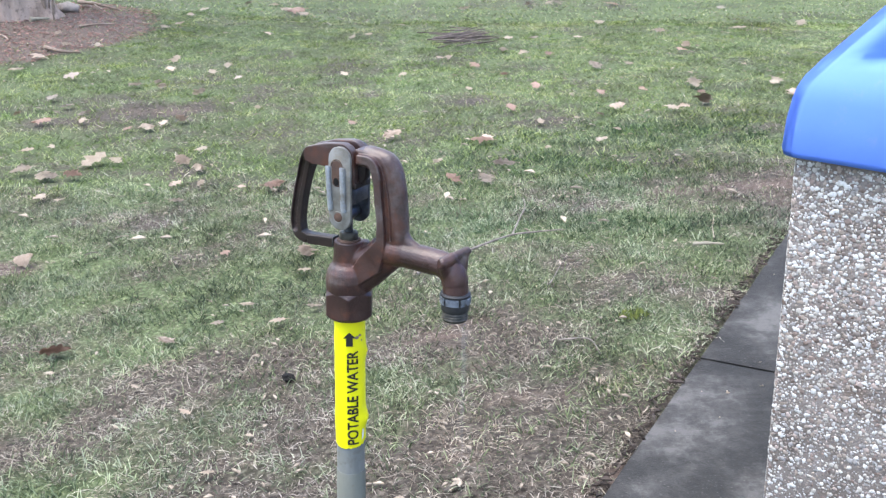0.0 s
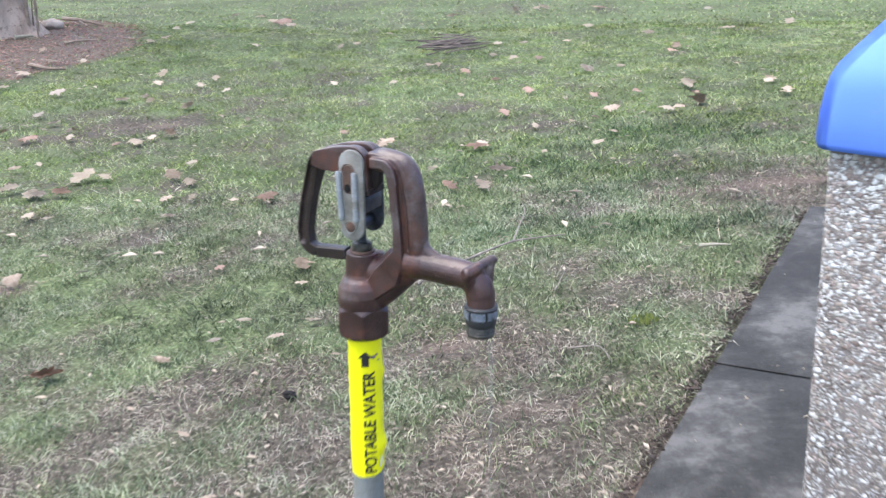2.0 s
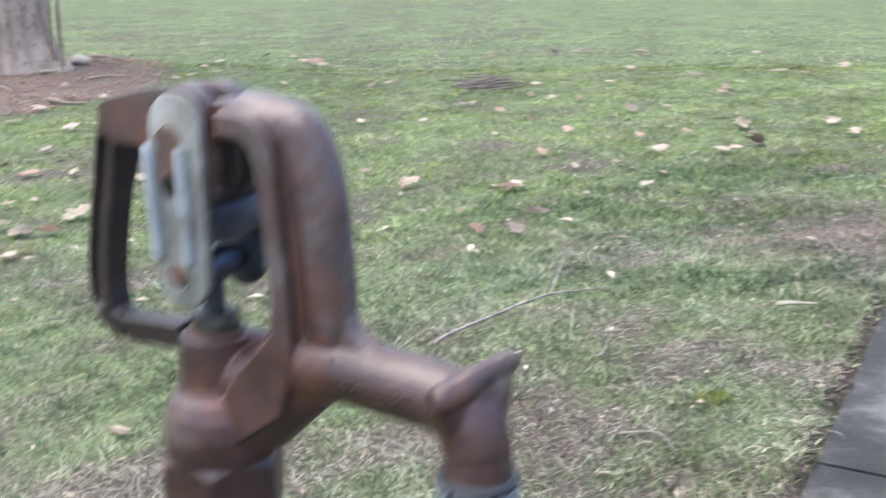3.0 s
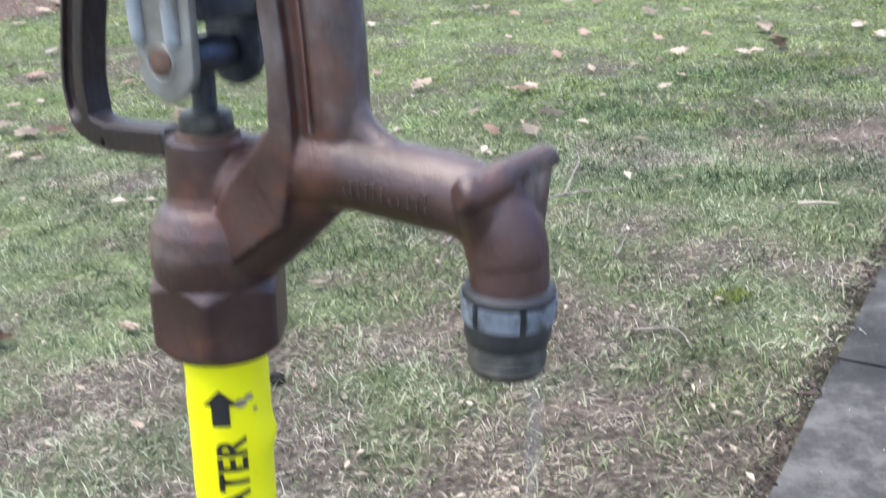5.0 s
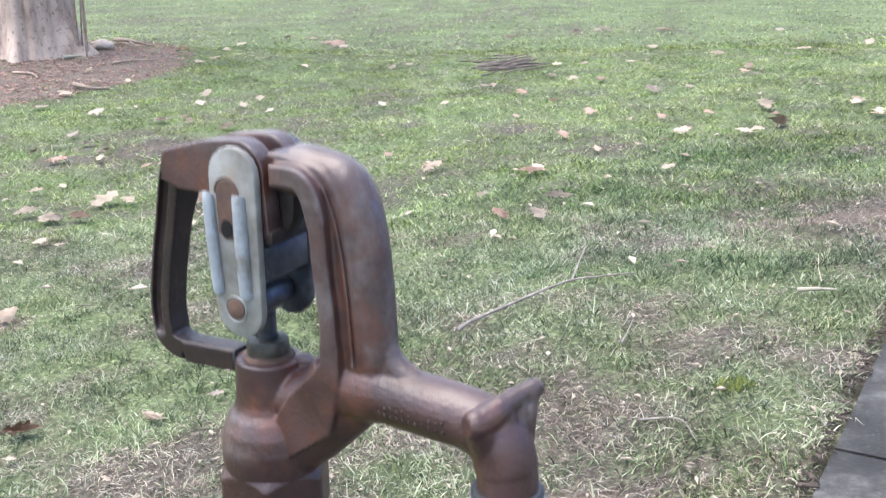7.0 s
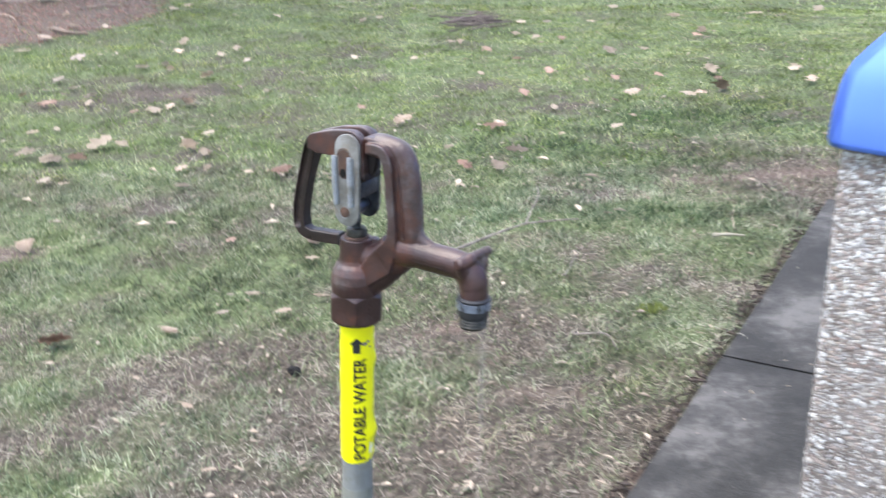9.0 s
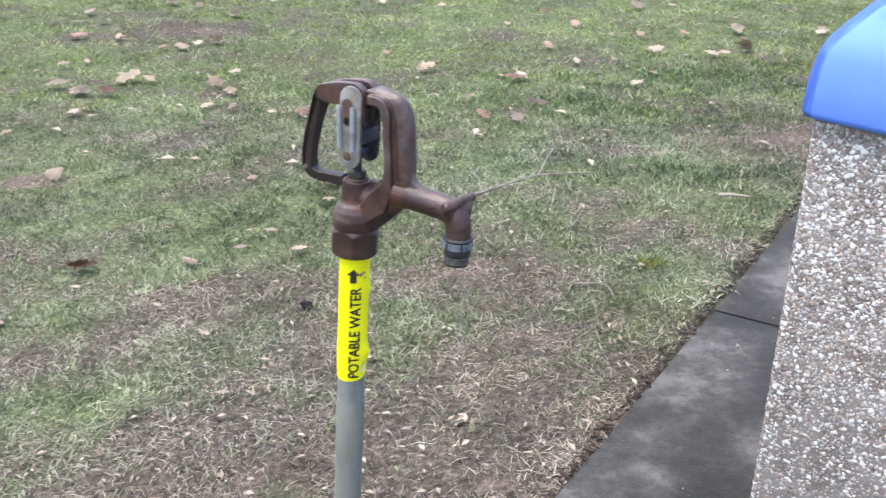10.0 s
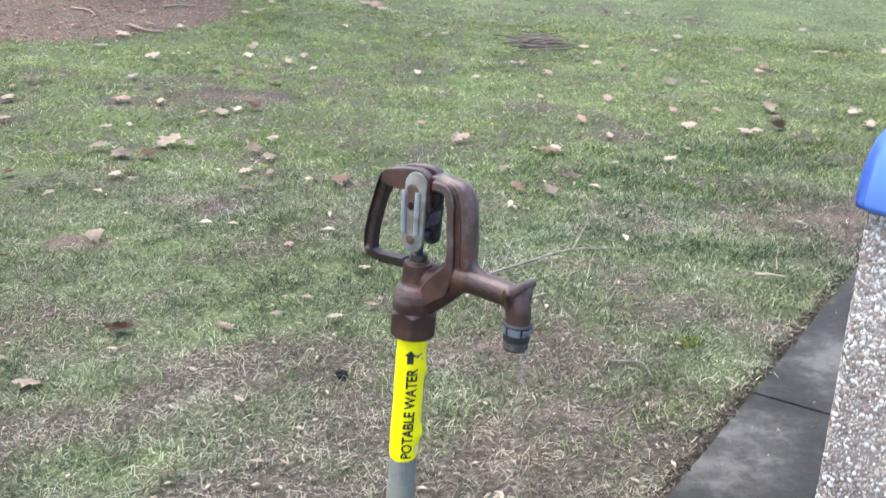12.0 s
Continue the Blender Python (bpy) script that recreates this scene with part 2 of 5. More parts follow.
def ground_material():
    """Thatch, soil and moss between the blades, by how dry and how bare the turf is."""
    m = bpy.data.materials.new("turf_soil")
    m.use_nodes = True
    nodes, links = m.node_tree.nodes, m.node_tree.links
    shader = nodes["Principled BSDF"]
    where = nodes.new("ShaderNodeTexCoord").outputs["Object"]
    fine = noise_at(nodes, links, 60.0, 8.0, 0.7, where)
    mid = noise_at(nodes, links, 9.0, 6.0, 0.65, where)
    far = noise_at(nodes, links, 0.9, 5.0, 0.6, where)
    green = ramp(nodes, [(0.32, (0.020, 0.027, 0.011)), (0.5, (0.056, 0.074, 0.035)), (0.68, (0.150, 0.180, 0.094))])
    straw = ramp(nodes, [(0.34, (0.013, 0.011, 0.009)), (0.5, (0.055, 0.047, 0.039)), (0.7, (0.150, 0.134, 0.112))])
    soil = ramp(nodes, [(0.30, (0.036, 0.025, 0.021)), (0.5, (0.094, 0.072, 0.061)), (0.72, (0.190, 0.156, 0.137))])
    for r in (green, straw, soil):
        links.new(fine.outputs["Fac"], r.inputs["Fac"])

    def blend(fac, a, b):
        mix = nodes.new("ShaderNodeMix")
        mix.data_type = "RGBA"
        links.new(fac, mix.inputs["Factor"])
        links.new(a, mix.inputs["A"])
        links.new(b, mix.inputs["B"])
        return mix.outputs["Result"]

    def layer(attribute, lo, hi):
        a = nodes.new("ShaderNodeAttribute")
        a.attribute_name = attribute
        add = nodes.new("ShaderNodeMath")
        add.operation = "MULTIPLY_ADD"
        links.new(mid.outputs["Fac"], add.inputs[0])
        add.inputs[1].default_value = 0.6
        links.new(a.outputs["Fac"], add.inputs[2])
        r = nodes.new("ShaderNodeMapRange")
        r.inputs["From Min"].default_value, r.inputs["From Max"].default_value = lo, hi
        links.new(add.outputs["Value"], r.inputs["Value"])
        return r.outputs["Result"]

    patchy = nodes.new("ShaderNodeHueSaturation")
    links.new(green.outputs["Color"], patchy.inputs["Color"])
    span = nodes.new("ShaderNodeMapRange")
    span.inputs["From Min"].default_value, span.inputs["From Max"].default_value = 0.35, 0.65
    span.inputs["To Min"].default_value, span.inputs["To Max"].default_value = 0.8, 1.5
    links.new(far.outputs["Fac"], span.inputs["Value"])
    links.new(span.outputs["Result"], patchy.inputs["Value"])
    turf = blend(layer("dry", 0.35, 1.05), patchy.outputs["Color"], straw.outputs["Color"])
    out = blend(layer("bare", 0.55, 1.0), turf, soil.outputs["Color"])
    links.new(out, shader.inputs["Base Color"])
    shader.inputs["Roughness"].default_value = 0.95
    shader.inputs["Specular IOR Level"].default_value = 0.15
    relief = nodes.new("ShaderNodeBump")
    relief.inputs["Strength"].default_value, relief.inputs["Distance"].default_value = 0.7, 0.012
    links.new(fine.outputs["Fac"], relief.inputs["Height"])
    links.new(relief.outputs["Normal"], shader.inputs["Normal"])
    return m


TURF = ground_material()
GREEN = blade_material("green_grass", [(0.0, (0.024, 0.035, 0.019)), (0.3, (0.066, 0.092, 0.050)), (0.55, (0.140, 0.178, 0.098)), (0.8, (0.250, 0.290, 0.180)), (1.0, (0.40, 0.43, 0.31))])
DEEP = blade_material("deep_green_grass", [(0.0, (0.012, 0.023, 0.012)), (0.3, (0.032, 0.056, 0.030)), (0.55, (0.066, 0.102, 0.057)), (0.8, (0.130, 0.174, 0.102)), (1.0, (0.26, 0.30, 0.20))])
# Lighter and more saturated than GREEN, for the lawn farther out.
OUTER_GREEN = blade_material("outer_green_grass", [(0.0, (0.032, 0.047, 0.017)), (0.3, (0.078, 0.111, 0.039)), (0.55, (0.156, 0.206, 0.077)), (0.8, (0.272, 0.330, 0.148)), (1.0, (0.42, 0.470, 0.272))])
STRAW = blade_material("dry_grass", [(0.0, (0.054, 0.043, 0.035)), (0.25, (0.114, 0.095, 0.078)), (0.55, (0.218, 0.190, 0.157)), (0.8, (0.345, 0.312, 0.264)), (1.0, (0.47, 0.437, 0.378))], 0.7)


def add_edge_wear(m, worn, rusty):
    """Bare metal on the ridges and rust in the hollows of a casting."""
    nodes, links = m.node_tree.nodes, m.node_tree.links
    shader = nodes["Principled BSDF"]
    base = shader.inputs["Base Color"].links[0].from_socket
    geo = nodes.new("ShaderNodeNewGeometry")
    patch = noise_at(nodes, links, 38.0, 6.0, 0.7, nodes.new("ShaderNodeTexCoord").outputs["Object"])
    out = base
    for tone, lo, hi, weight in ((worn, 0.53, 0.62, 0.9), (rusty, 0.47, 0.40, 0.9)):
        edge = nodes.new("ShaderNodeMapRange")
        edge.inputs["From Min"].default_value, edge.inputs["From Max"].default_value = lo, hi
        links.new(geo.outputs["Pointiness"], edge.inputs["Value"])
        some = nodes.new("ShaderNodeMapRange")
        some.inputs["From Min"].default_value, some.inputs["From Max"].default_value = 0.36, 0.58
        some.inputs["To Max"].default_value = weight
        links.new(patch.outputs["Fac"], some.inputs["Value"])
        both = nodes.new("ShaderNodeMath")
        both.operation = "MULTIPLY"
        links.new(edge.outputs["Result"], both.inputs[0])
        links.new(some.outputs["Result"], both.inputs[1])
        mix = nodes.new("ShaderNodeMix")
        mix.data_type = "RGBA"
        links.new(both.outputs["Value"], mix.inputs["Factor"])
        links.new(out, mix.inputs["A"])
        mix.inputs["B"].default_value = (*tone, 1)
        out = mix.outputs["Result"]
    links.new(out, shader.inputs["Base Color"])


CASTING = surface("worn_brown_casting", [(0.30, (0.0180, 0.0082, 0.0078)), (0.5, (0.0390, 0.0180, 0.0165)), (0.70, (0.068, 0.0370, 0.0345))], 24, ((0.090, 0.034, 0.022), 38, 0.51, 0.68), (0.28, 0.50), 0.0, 0.32, 380, None, 0.0, 0.5)


def add_handling_wear(m):
    """Paint rubbed to grey on the casting's proud flanks, on the outer side of its column and in blotches elsewhere."""
    nodes, links = m.node_tree.nodes, m.node_tree.links
    shader = nodes["Principled BSDF"]
    base = shader.inputs["Base Color"].links[0].from_socket
    where = nodes.new("ShaderNodeTexCoord").outputs["Object"]
    axes = nodes.new("ShaderNodeSeparateXYZ")
    links.new(where, axes.inputs["Vector"])

    def maths(kind, a, b=0.0):
        n = nodes.new("ShaderNodeMath")
        n.operation = kind
        for socket, v in zip(n.inputs, (a, b)):
            if isinstance(v, float):
                socket.default_value = v
            else:
                links.new(v, socket)
        return n.outputs["Value"]

    def span(value, lo, hi):
        n = nodes.new("ShaderNodeMapRange")
        n.interpolation_type = "SMOOTHSTEP"
        n.inputs["From Min"].default_value, n.inputs["From Max"].default_value = lo, hi
        links.new(value, n.inputs["Value"])
        return n.outputs["Result"]

    x, z = axes.outputs["X"], axes.outputs["Z"]
    blotch = noise_at(nodes, links, 42.0, 7.0, 0.72, where).outputs["Fac"]
    broad = noise_at(nodes, links, 13.0, 4.0, 0.6, where).outputs["Fac"]
    flank = span(maths("ABSOLUTE", axes.outputs["Y"]), 0.0150, 0.0172)
    high = span(z, B + 0.092, B + 0.125)
    outer = span(maths("ADD", x, maths("MULTIPLY", maths("SUBTRACT", z, B + 0.11), 0.16)), 0.0600, 0.0660)
    rubbed = maths("MULTIPLY", maths("MAXIMUM", flank, outer), high)
    crown = span(z, B + 0.197, B + 0.204)
    bulb = maths("MULTIPLY", maths("MULTIPLY", span(z, B + 0.046, B + 0.056), span(z, B + 0.076, B + 0.066)), span(x, 0.016, -0.006))
    some = maths("MAXIMUM", maths("MAXIMUM", rubbed, crown), maths("MAXIMUM", maths("MULTIPLY", bulb, 1.0), span(broad, 0.56, 0.68)))
    amount = maths("MULTIPLY", some, maths("ADD", 0.14, maths("MULTIPLY", span(blotch, 0.38, 0.62), 0.56)))
    grey = ramp(nodes, [(0.3, (0.054, 0.041, 0.041)), (0.55, (0.096, 0.081, 0.080)), (0.75, (0.145, 0.135, 0.136))])
    links.new(blotch, grey.inputs["Fac"])
    mix = nodes.new("ShaderNodeMix")
    mix.data_type = "RGBA"
    links.new(amount, mix.inputs["Factor"])
    links.new(base, mix.inputs["A"])
    links.new(grey.outputs["Color"], mix.inputs["B"])
    links.new(mix.outputs["Result"], shader.inputs["Base Color"])


FOOT = float(ground_z(-0.11, 1.06))            # the lawn at the standpipe
B = 0.93 - FOOT                                 # the collar's foot above the lawn
add_handling_wear(CASTING)
add_edge_wear(CASTING, (0.17, 0.150, 0.140), (0.135, 0.050, 0.026))
# Dark rust; on the pivot block it also carries the fork opening's shade.
RUST_AND_SHADE = surface("dark_rust_and_shade", [(0.3, (0.007, 0.0045, 0.004)), (0.55, (0.016, 0.009, 0.0075)), (0.75, (0.045, 0.022, 0.016))], 70, None, (0.5, 0.8), 0.0, 0.4, 400)
# Darker brown than the head, for the whole grip loop.
GRIP_BROWN = surface("grip_dark_brown", [(0.30, (0.006, 0.0031, 0.0030)), (0.5, (0.012, 0.0058, 0.0055)), (0.70, (0.026, 0.013, 0.012))], 26, ((0.058, 0.034, 0.030), 40, 0.54, 0.70), (0.34, 0.58), 0.0, 0.3, 380)
add_edge_wear(GRIP_BROWN, (0.15, 0.115, 0.105), (0.085, 0.030, 0.020))
RUST = surface("rusty_iron", [(0.3, (0.045, 0.025, 0.018)), (0.5, (0.090, 0.050, 0.034)), (0.72, (0.15, 0.090, 0.064))], 60, ((0.05, 0.03, 0.026), 90, 0.5, 0.7), (0.7, 0.92), 0.0, 0.5, 500)
ZINC = surface("weathered_zinc", [(0.3, (0.115, 0.108, 0.095)), (0.5, (0.200, 0.196, 0.182)), (0.72, (0.300, 0.305, 0.300))], 55, ((0.20, 0.165, 0.125), 70, 0.56, 0.72), (0.42, 0.66), 0.35, 0.25, 500)
PLATING = surface("bright_zinc_rib", [(0.3, (0.200, 0.215, 0.235)), (0.55, (0.285, 0.308, 0.335)), (0.75, (0.37, 0.39, 0.42))], 90, ((0.15, 0.135, 0.115), 60, 0.48, 0.64), (0.38, 0.6), 0.3, 0.2, 600)
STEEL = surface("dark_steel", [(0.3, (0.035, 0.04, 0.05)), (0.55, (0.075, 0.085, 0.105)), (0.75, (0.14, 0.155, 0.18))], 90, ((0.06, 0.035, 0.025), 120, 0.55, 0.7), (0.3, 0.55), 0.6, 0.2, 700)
BRASS = surface("tarnished_brass", [(0.3, (0.026, 0.025, 0.022)), (0.5, (0.052, 0.048, 0.040)), (0.72, (0.105, 0.094, 0.077))], 140, None, (0.35, 0.6), 0.5, 0.25, 800)
MATTE_BLACK = surface("matte_black", [(0.3, (0.006, 0.006, 0.006)), (0.7, (0.016, 0.015, 0.014))], 120, None, (0.85, 0.95), 0.0, 0.5, 300, None, 0.0, 0.2)
RUBBER = surface("black_rubber", [(0.3, (0.014, 0.014, 0.016)), (0.7, (0.03, 0.03, 0.033))], 120, None, (0.45, 0.65), 0.0, 0.2, 800)
TAB = surface("worn_blue_grey_plating", [(0.3, (0.11, 0.13, 0.165)), (0.6, (0.20, 0.23, 0.28)), (0.8, (0.32, 0.35, 0.40))], 160, ((0.05, 0.045, 0.042), 150, 0.50, 0.62), (0.35, 0.55), 0.3, 0.2, 800)
PIPE = surface("galvanised_pipe", [(0.3, (0.15, 0.16, 0.155)), (0.5, (0.215, 0.225, 0.22)), (0.72, (0.28, 0.29, 0.285))], 30, ((0.16, 0.155, 0.13), 60, 0.55, 0.75), (0.45, 0.65), 0.25, 0.15, 400, (1, 1, 0.35))
PIPE_LOW = surface("dull_green_grey_pipe", [(0.3, (0.105, 0.115, 0.100)), (0.5, (0.155, 0.165, 0.145)), (0.72, (0.20, 0.205, 0.18))], 24, ((0.13, 0.10, 0.07), 50, 0.6, 0.8), (0.5, 0.7), 0.2, 0.2, 400, (1, 1, 0.35))
YELLOW = surface("yellow_vinyl", [(0.3, (0.80, 0.74, 0.004)), (0.6, (0.86, 0.82, 0.006)), (0.8, (0.88, 0.85, 0.02))], 18, ((0.62, 0.55, 0.02), 55, 0.62, 0.8), (0.32, 0.45), 0.0, 0.06, 300)
WHITE = surface("torn_paper_backing", [(0.3, (0.6, 0.6, 0.56)), (0.7, (0.75, 0.75, 0.72))], 200, None, (0.7, 0.85))
INK = surface("black_ink", [(0.3, (0.012, 0.012, 0.012)), (0.7, (0.022, 0.021, 0.02))], 200, None, (0.4, 0.6), 0, 0.05)
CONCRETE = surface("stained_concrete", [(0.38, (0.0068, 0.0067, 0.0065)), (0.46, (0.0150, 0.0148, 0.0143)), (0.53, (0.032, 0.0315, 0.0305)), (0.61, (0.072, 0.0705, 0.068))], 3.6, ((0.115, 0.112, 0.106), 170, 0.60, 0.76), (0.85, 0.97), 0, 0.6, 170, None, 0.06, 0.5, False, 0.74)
CEMENT = surface("brown_cement", [(0.3, (0.105, 0.089, 0.080)), (0.5, (0.190, 0.167, 0.153)), (0.75, (0.285, 0.260, 0.242))], 14, ((0.125, 0.092, 0.072), 5, 0.55, 0.7), (0.8, 0.95), 0, 0.6, 260)


def pebble_material(name, island):
    """River pebbles in one of several stone colours each, with veins and a dull polish."""
    m = surface(name, [(0.3, (0.55, 0.55, 0.55)), (0.5, (0.85, 0.85, 0.85)), (0.7, (1.0, 1.0, 1.0))], 160 if island else 0.7, None, (0.4, 0.65), 0, 0.12 if island else 0.0, 600 if island else 3)
    nodes, links = m.node_tree.nodes, m.node_tree.links
    shader = nodes["Principled BSDF"]
    veins = shader.inputs["Base Color"].links[0].from_socket
    rnd = nodes.new("ShaderNodeNewGeometry").outputs["Random Per Island"] if island else nodes.new("ShaderNodeObjectInfo").outputs["Random"]
    tones = ramp(nodes, [(0.0, (0.74, 0.73, 0.71)), (0.22, (0.54, 0.505, 0.46)), (0.38, (0.38, 0.365, 0.36)), (0.52, (0.66, 0.645, 0.625)), (0.66, (0.37, 0.31, 0.265)), (0.78, (0.25, 0.215, 0.195)), (0.88, (0.45, 0.37, 0.335))])
    tones.color_ramp.interpolation = "CONSTANT"
    links.new(rnd, tones.inputs["Fac"])
    mix = nodes.new("ShaderNodeMix")
    mix.data_type, mix.blend_type = "RGBA", "MULTIPLY"
    mix.inputs["Factor"].default_value = 1.0
    links.new(tones.outputs["Color"], mix.inputs["A"])
    links.new(veins, mix.inputs["B"])
    links.new(mix.outputs["Result"], shader.inputs["Base Color"])
    return m


PEBBLE, PEBBLE_ONE = pebble_material("river_pebble", True), pebble_material("river_pebble_single", False)
PEBBLE_DARK = surface("red_brown_pebble", [(0.3, (0.115, 0.082, 0.070)), (0.5, (0.205, 0.155, 0.135)), (0.75, (0.32, 0.262, 0.235))], 70, None, (0.5, 0.75), 0, 0.15, 500, None, 0.35, 0.5, True)
BLUE = surface("blue_plastic", [(0.3, (0.098, 0.205, 0.67)), (0.55, (0.112, 0.232, 0.74)), (0.8, (0.128, 0.258, 0.81))], 5, ((0.15, 0.23, 0.66), 40, 0.6, 0.8), (0.62, 0.76), 0, 0.08, 300, None, 0.0, 0.18)
BARK = surface("grey_brown_bark", [(0.28, (0.145, 0.104, 0.086)), (0.46, (0.270, 0.206, 0.172)), (0.62, (0.37, 0.292, 0.246)), (0.80, (0.46, 0.382, 0.332))], 7, ((0.09, 0.07, 0.055), 16, 0.55, 0.7), (0.85, 0.95), 0, 0.6, 26, (1, 1, 0.4))
PEELED = surface("peeled_grey_stick", [(0.3, (0.17, 0.155, 0.12)), (0.6, (0.25, 0.23, 0.18)), (0.85, (0.34, 0.315, 0.26))], 60, None, (0.75, 0.9), 0, 0.3, 200)
TWIG = surface("grey_bark_twig", [(0.3, (0.090, 0.076, 0.067)), (0.55, (0.175, 0.153, 0.138)), (0.8, (0.30, 0.272, 0.25))], 40, None, (0.8, 0.95), 0, 0.4, 200)
WOOD = surface("weathered_wood", [(0.3, (0.12, 0.088, 0.068)), (0.55, (0.215, 0.165, 0.130)), (0.8, (0.31, 0.255, 0.21))], 18, None, (0.8, 0.95), 0, 0.4, 120, None, 0.25)
CHIPS = surface("red_brown_mulch", [(0.3, (0.170, 0.092, 0.075)), (0.5, (0.262, 0.152, 0.126)), (0.75, (0.375, 0.255, 0.220))], 20, None, (0.9, 0.97), 0, 0.3, 150, None, 0.35, 0.3, True)
LITTER = surface("bleached_litter", [(0.3, (0.19, 0.155, 0.120)), (0.6, (0.31, 0.265, 0.210)), (0.85, (0.43, 0.39, 0.33))], 30, None, (0.75, 0.9), 0, 0.2, 200, None, 0.35, 0.3, True)
WOOD_BITS = surface("dark_leaf_mould", [(0.3, (0.022, 0.017, 0.014)), (0.6, (0.060, 0.047, 0.040)), (0.85, (0.17, 0.145, 0.12))], 30, None, (0.85, 0.95), 0, 0.3, 150, None, 0.5, 0.3, True)
STALK = surface("dark_dry_stalk", [(0.3, (0.070, 0.056, 0.052)), (0.6, (0.135, 0.110, 0.100)), (0.85, (0.21, 0.18, 0.16))], 15, None, (0.8, 0.95), 0, 0.3, 100, None, 0.4, 0.3, True)
STONE = surface("tan_fieldstone", [(0.3, (0.19, 0.155, 0.135)), (0.6, (0.29, 0.245, 0.215)), (0.85, (0.38, 0.33, 0.295))], 14, None, (0.8, 0.95), 0, 0.4, 60)
MOSS = surface("yellow_green_moss", [(0.3, (0.10, 0.13, 0.035)), (0.6, (0.17, 0.20, 0.05)), (0.85, (0.26, 0.29, 0.09))], 60, None, (0.85, 0.95), 0, 0.4, 300, None, 0.25, 0.3, True)
LEAVES = {
    "tan": surface("tan_oak_leaf", [(0.3, (0.27, 0.205, 0.155)), (0.55, (0.38, 0.305, 0.245)), (0.8, (0.48, 0.41, 0.345))], 30, ((0.25, 0.15, 0.10), 60, 0.56, 0.75), (0.6, 0.8), 0, 0.035, 200, None, 0.2),
    "pale": surface("bleached_leaf", [(0.3, (0.245, 0.194, 0.146)), (0.55, (0.350, 0.292, 0.229)), (0.8, (0.45, 0.40, 0.33))], 30, ((0.33, 0.27, 0.19), 60, 0.58, 0.75), (0.6, 0.8), 0, 0.035, 200, None, 0.18),
    "brown": surface("red_brown_leaf", [(0.3, (0.215, 0.134, 0.104)), (0.55, (0.315, 0.208, 0.166)), (0.8, (0.40, 0.295, 0.245))], 30, ((0.15, 0.085, 0.06), 60, 0.56, 0.75), (0.6, 0.8), 0, 0.035, 200, None, 0.22),
    "grey": surface("grey_rotted_leaf", [(0.3, (0.21, 0.170, 0.142)), (0.55, (0.30, 0.252, 0.214)), (0.8, (0.39, 0.345, 0.30))], 30, ((0.17, 0.12, 0.09), 60, 0.56, 0.75), (0.7, 0.85), 0, 0.035, 200, None, 0.2),
}
WATER = bpy.data.materials.new("clear_water")
WATER.use_nodes = True
water_shader = WATER.node_tree.nodes["Principled BSDF"]
water_shader.inputs["Base Color"].default_value = (0.8, 0.82, 0.82, 1)
water_shader.inputs["Roughness"].default_value = 0.1
water_shader.inputs["Alpha"].default_value = 0.04


# ---- mesh helpers ----
def part(name, bm, material, parent=None, label="", smooth=40.0):
    """Links a bmesh as one mesh object, as a thing or as a part under its parent."""
    me = bpy.data.meshes.new(name)
    bmesh.ops.recalc_face_normals(bm, faces=bm.faces[:])
    for e in bm.edges:
        e.smooth = len(e.link_faces) == 2 and e.calc_face_angle(3.2) < radians(smooth)
    for f in bm.faces:
        f.smooth = True
    bm.to_mesh(me)
    bm.free()
    me.materials.append(material)
    ob = new(name, me)
    ob.parent = parent
    if label:
        tagged(ob, label)
    return ob


def arrays(name, verts, faces, material, parent=None, label="", smooth=True):
    """Links one mesh from numpy arrays; faces all of one size."""
    me = bpy.data.meshes.new(name)
    count, size = faces.shape
    me.vertices.add(len(verts))
    me.vertices.foreach_set("co", np.ascontiguousarray(verts, np.float32).ravel())
    me.loops.add(count * size)
    me.loops.foreach_set("vertex_index", np.ascontiguousarray(faces, np.int32).ravel())
    me.polygons.add(count)
    me.polygons.foreach_set("loop_start", np.arange(0, count * size, size, dtype=np.int32))
    me.polygons.foreach_set("use_smooth", np.full(count, smooth))
    me.update(calc_edges=True)
    me.materials.append(material)
    ob = new(name, me)
    ob.parent = parent
    if label:
        tagged(ob, label)
    return ob


def tube(bm, points, radii, sides=16, cap=True, squash=None, side=Vector((0, 1, 0))):
    """A tube along points. squash: its (width in the plane, depth along side) as factors of the radius, one pair or a pair a point."""
    points = [Vector(p) for p in points]
    rings = []
    for i, p in enumerate(points):
        way = (points[min(i + 1, len(points) - 1)] - points[max(i - 1, 0)]).normalized()
        across = side if abs(way.dot(side)) < 0.95 else Vector((1, 0, 0))
        b = (across - way * across.dot(way)).normalized()
        a = way.cross(b)
        r = radii[i] if isinstance(radii, (list, tuple)) else radii
        sq = (1, 1) if squash is None else (squash[i] if isinstance(squash, list) else squash)
        rings.append([bm.verts.new(p + a * (r * sq[0] * math.cos(t)) + b * (r * sq[1] * math.sin(t))) for t in (6.28319 * k / sides for k in range(sides))])
    for r0, r1 in zip(rings, rings[1:]):
        for k in range(sides):
            bm.faces.new((r0[k], r0[(k + 1) % sides], r1[(k + 1) % sides], r1[k]))
    if cap:
        bm.faces.new(rings[0][::-1])
        bm.faces.new(rings[-1])
    return rings


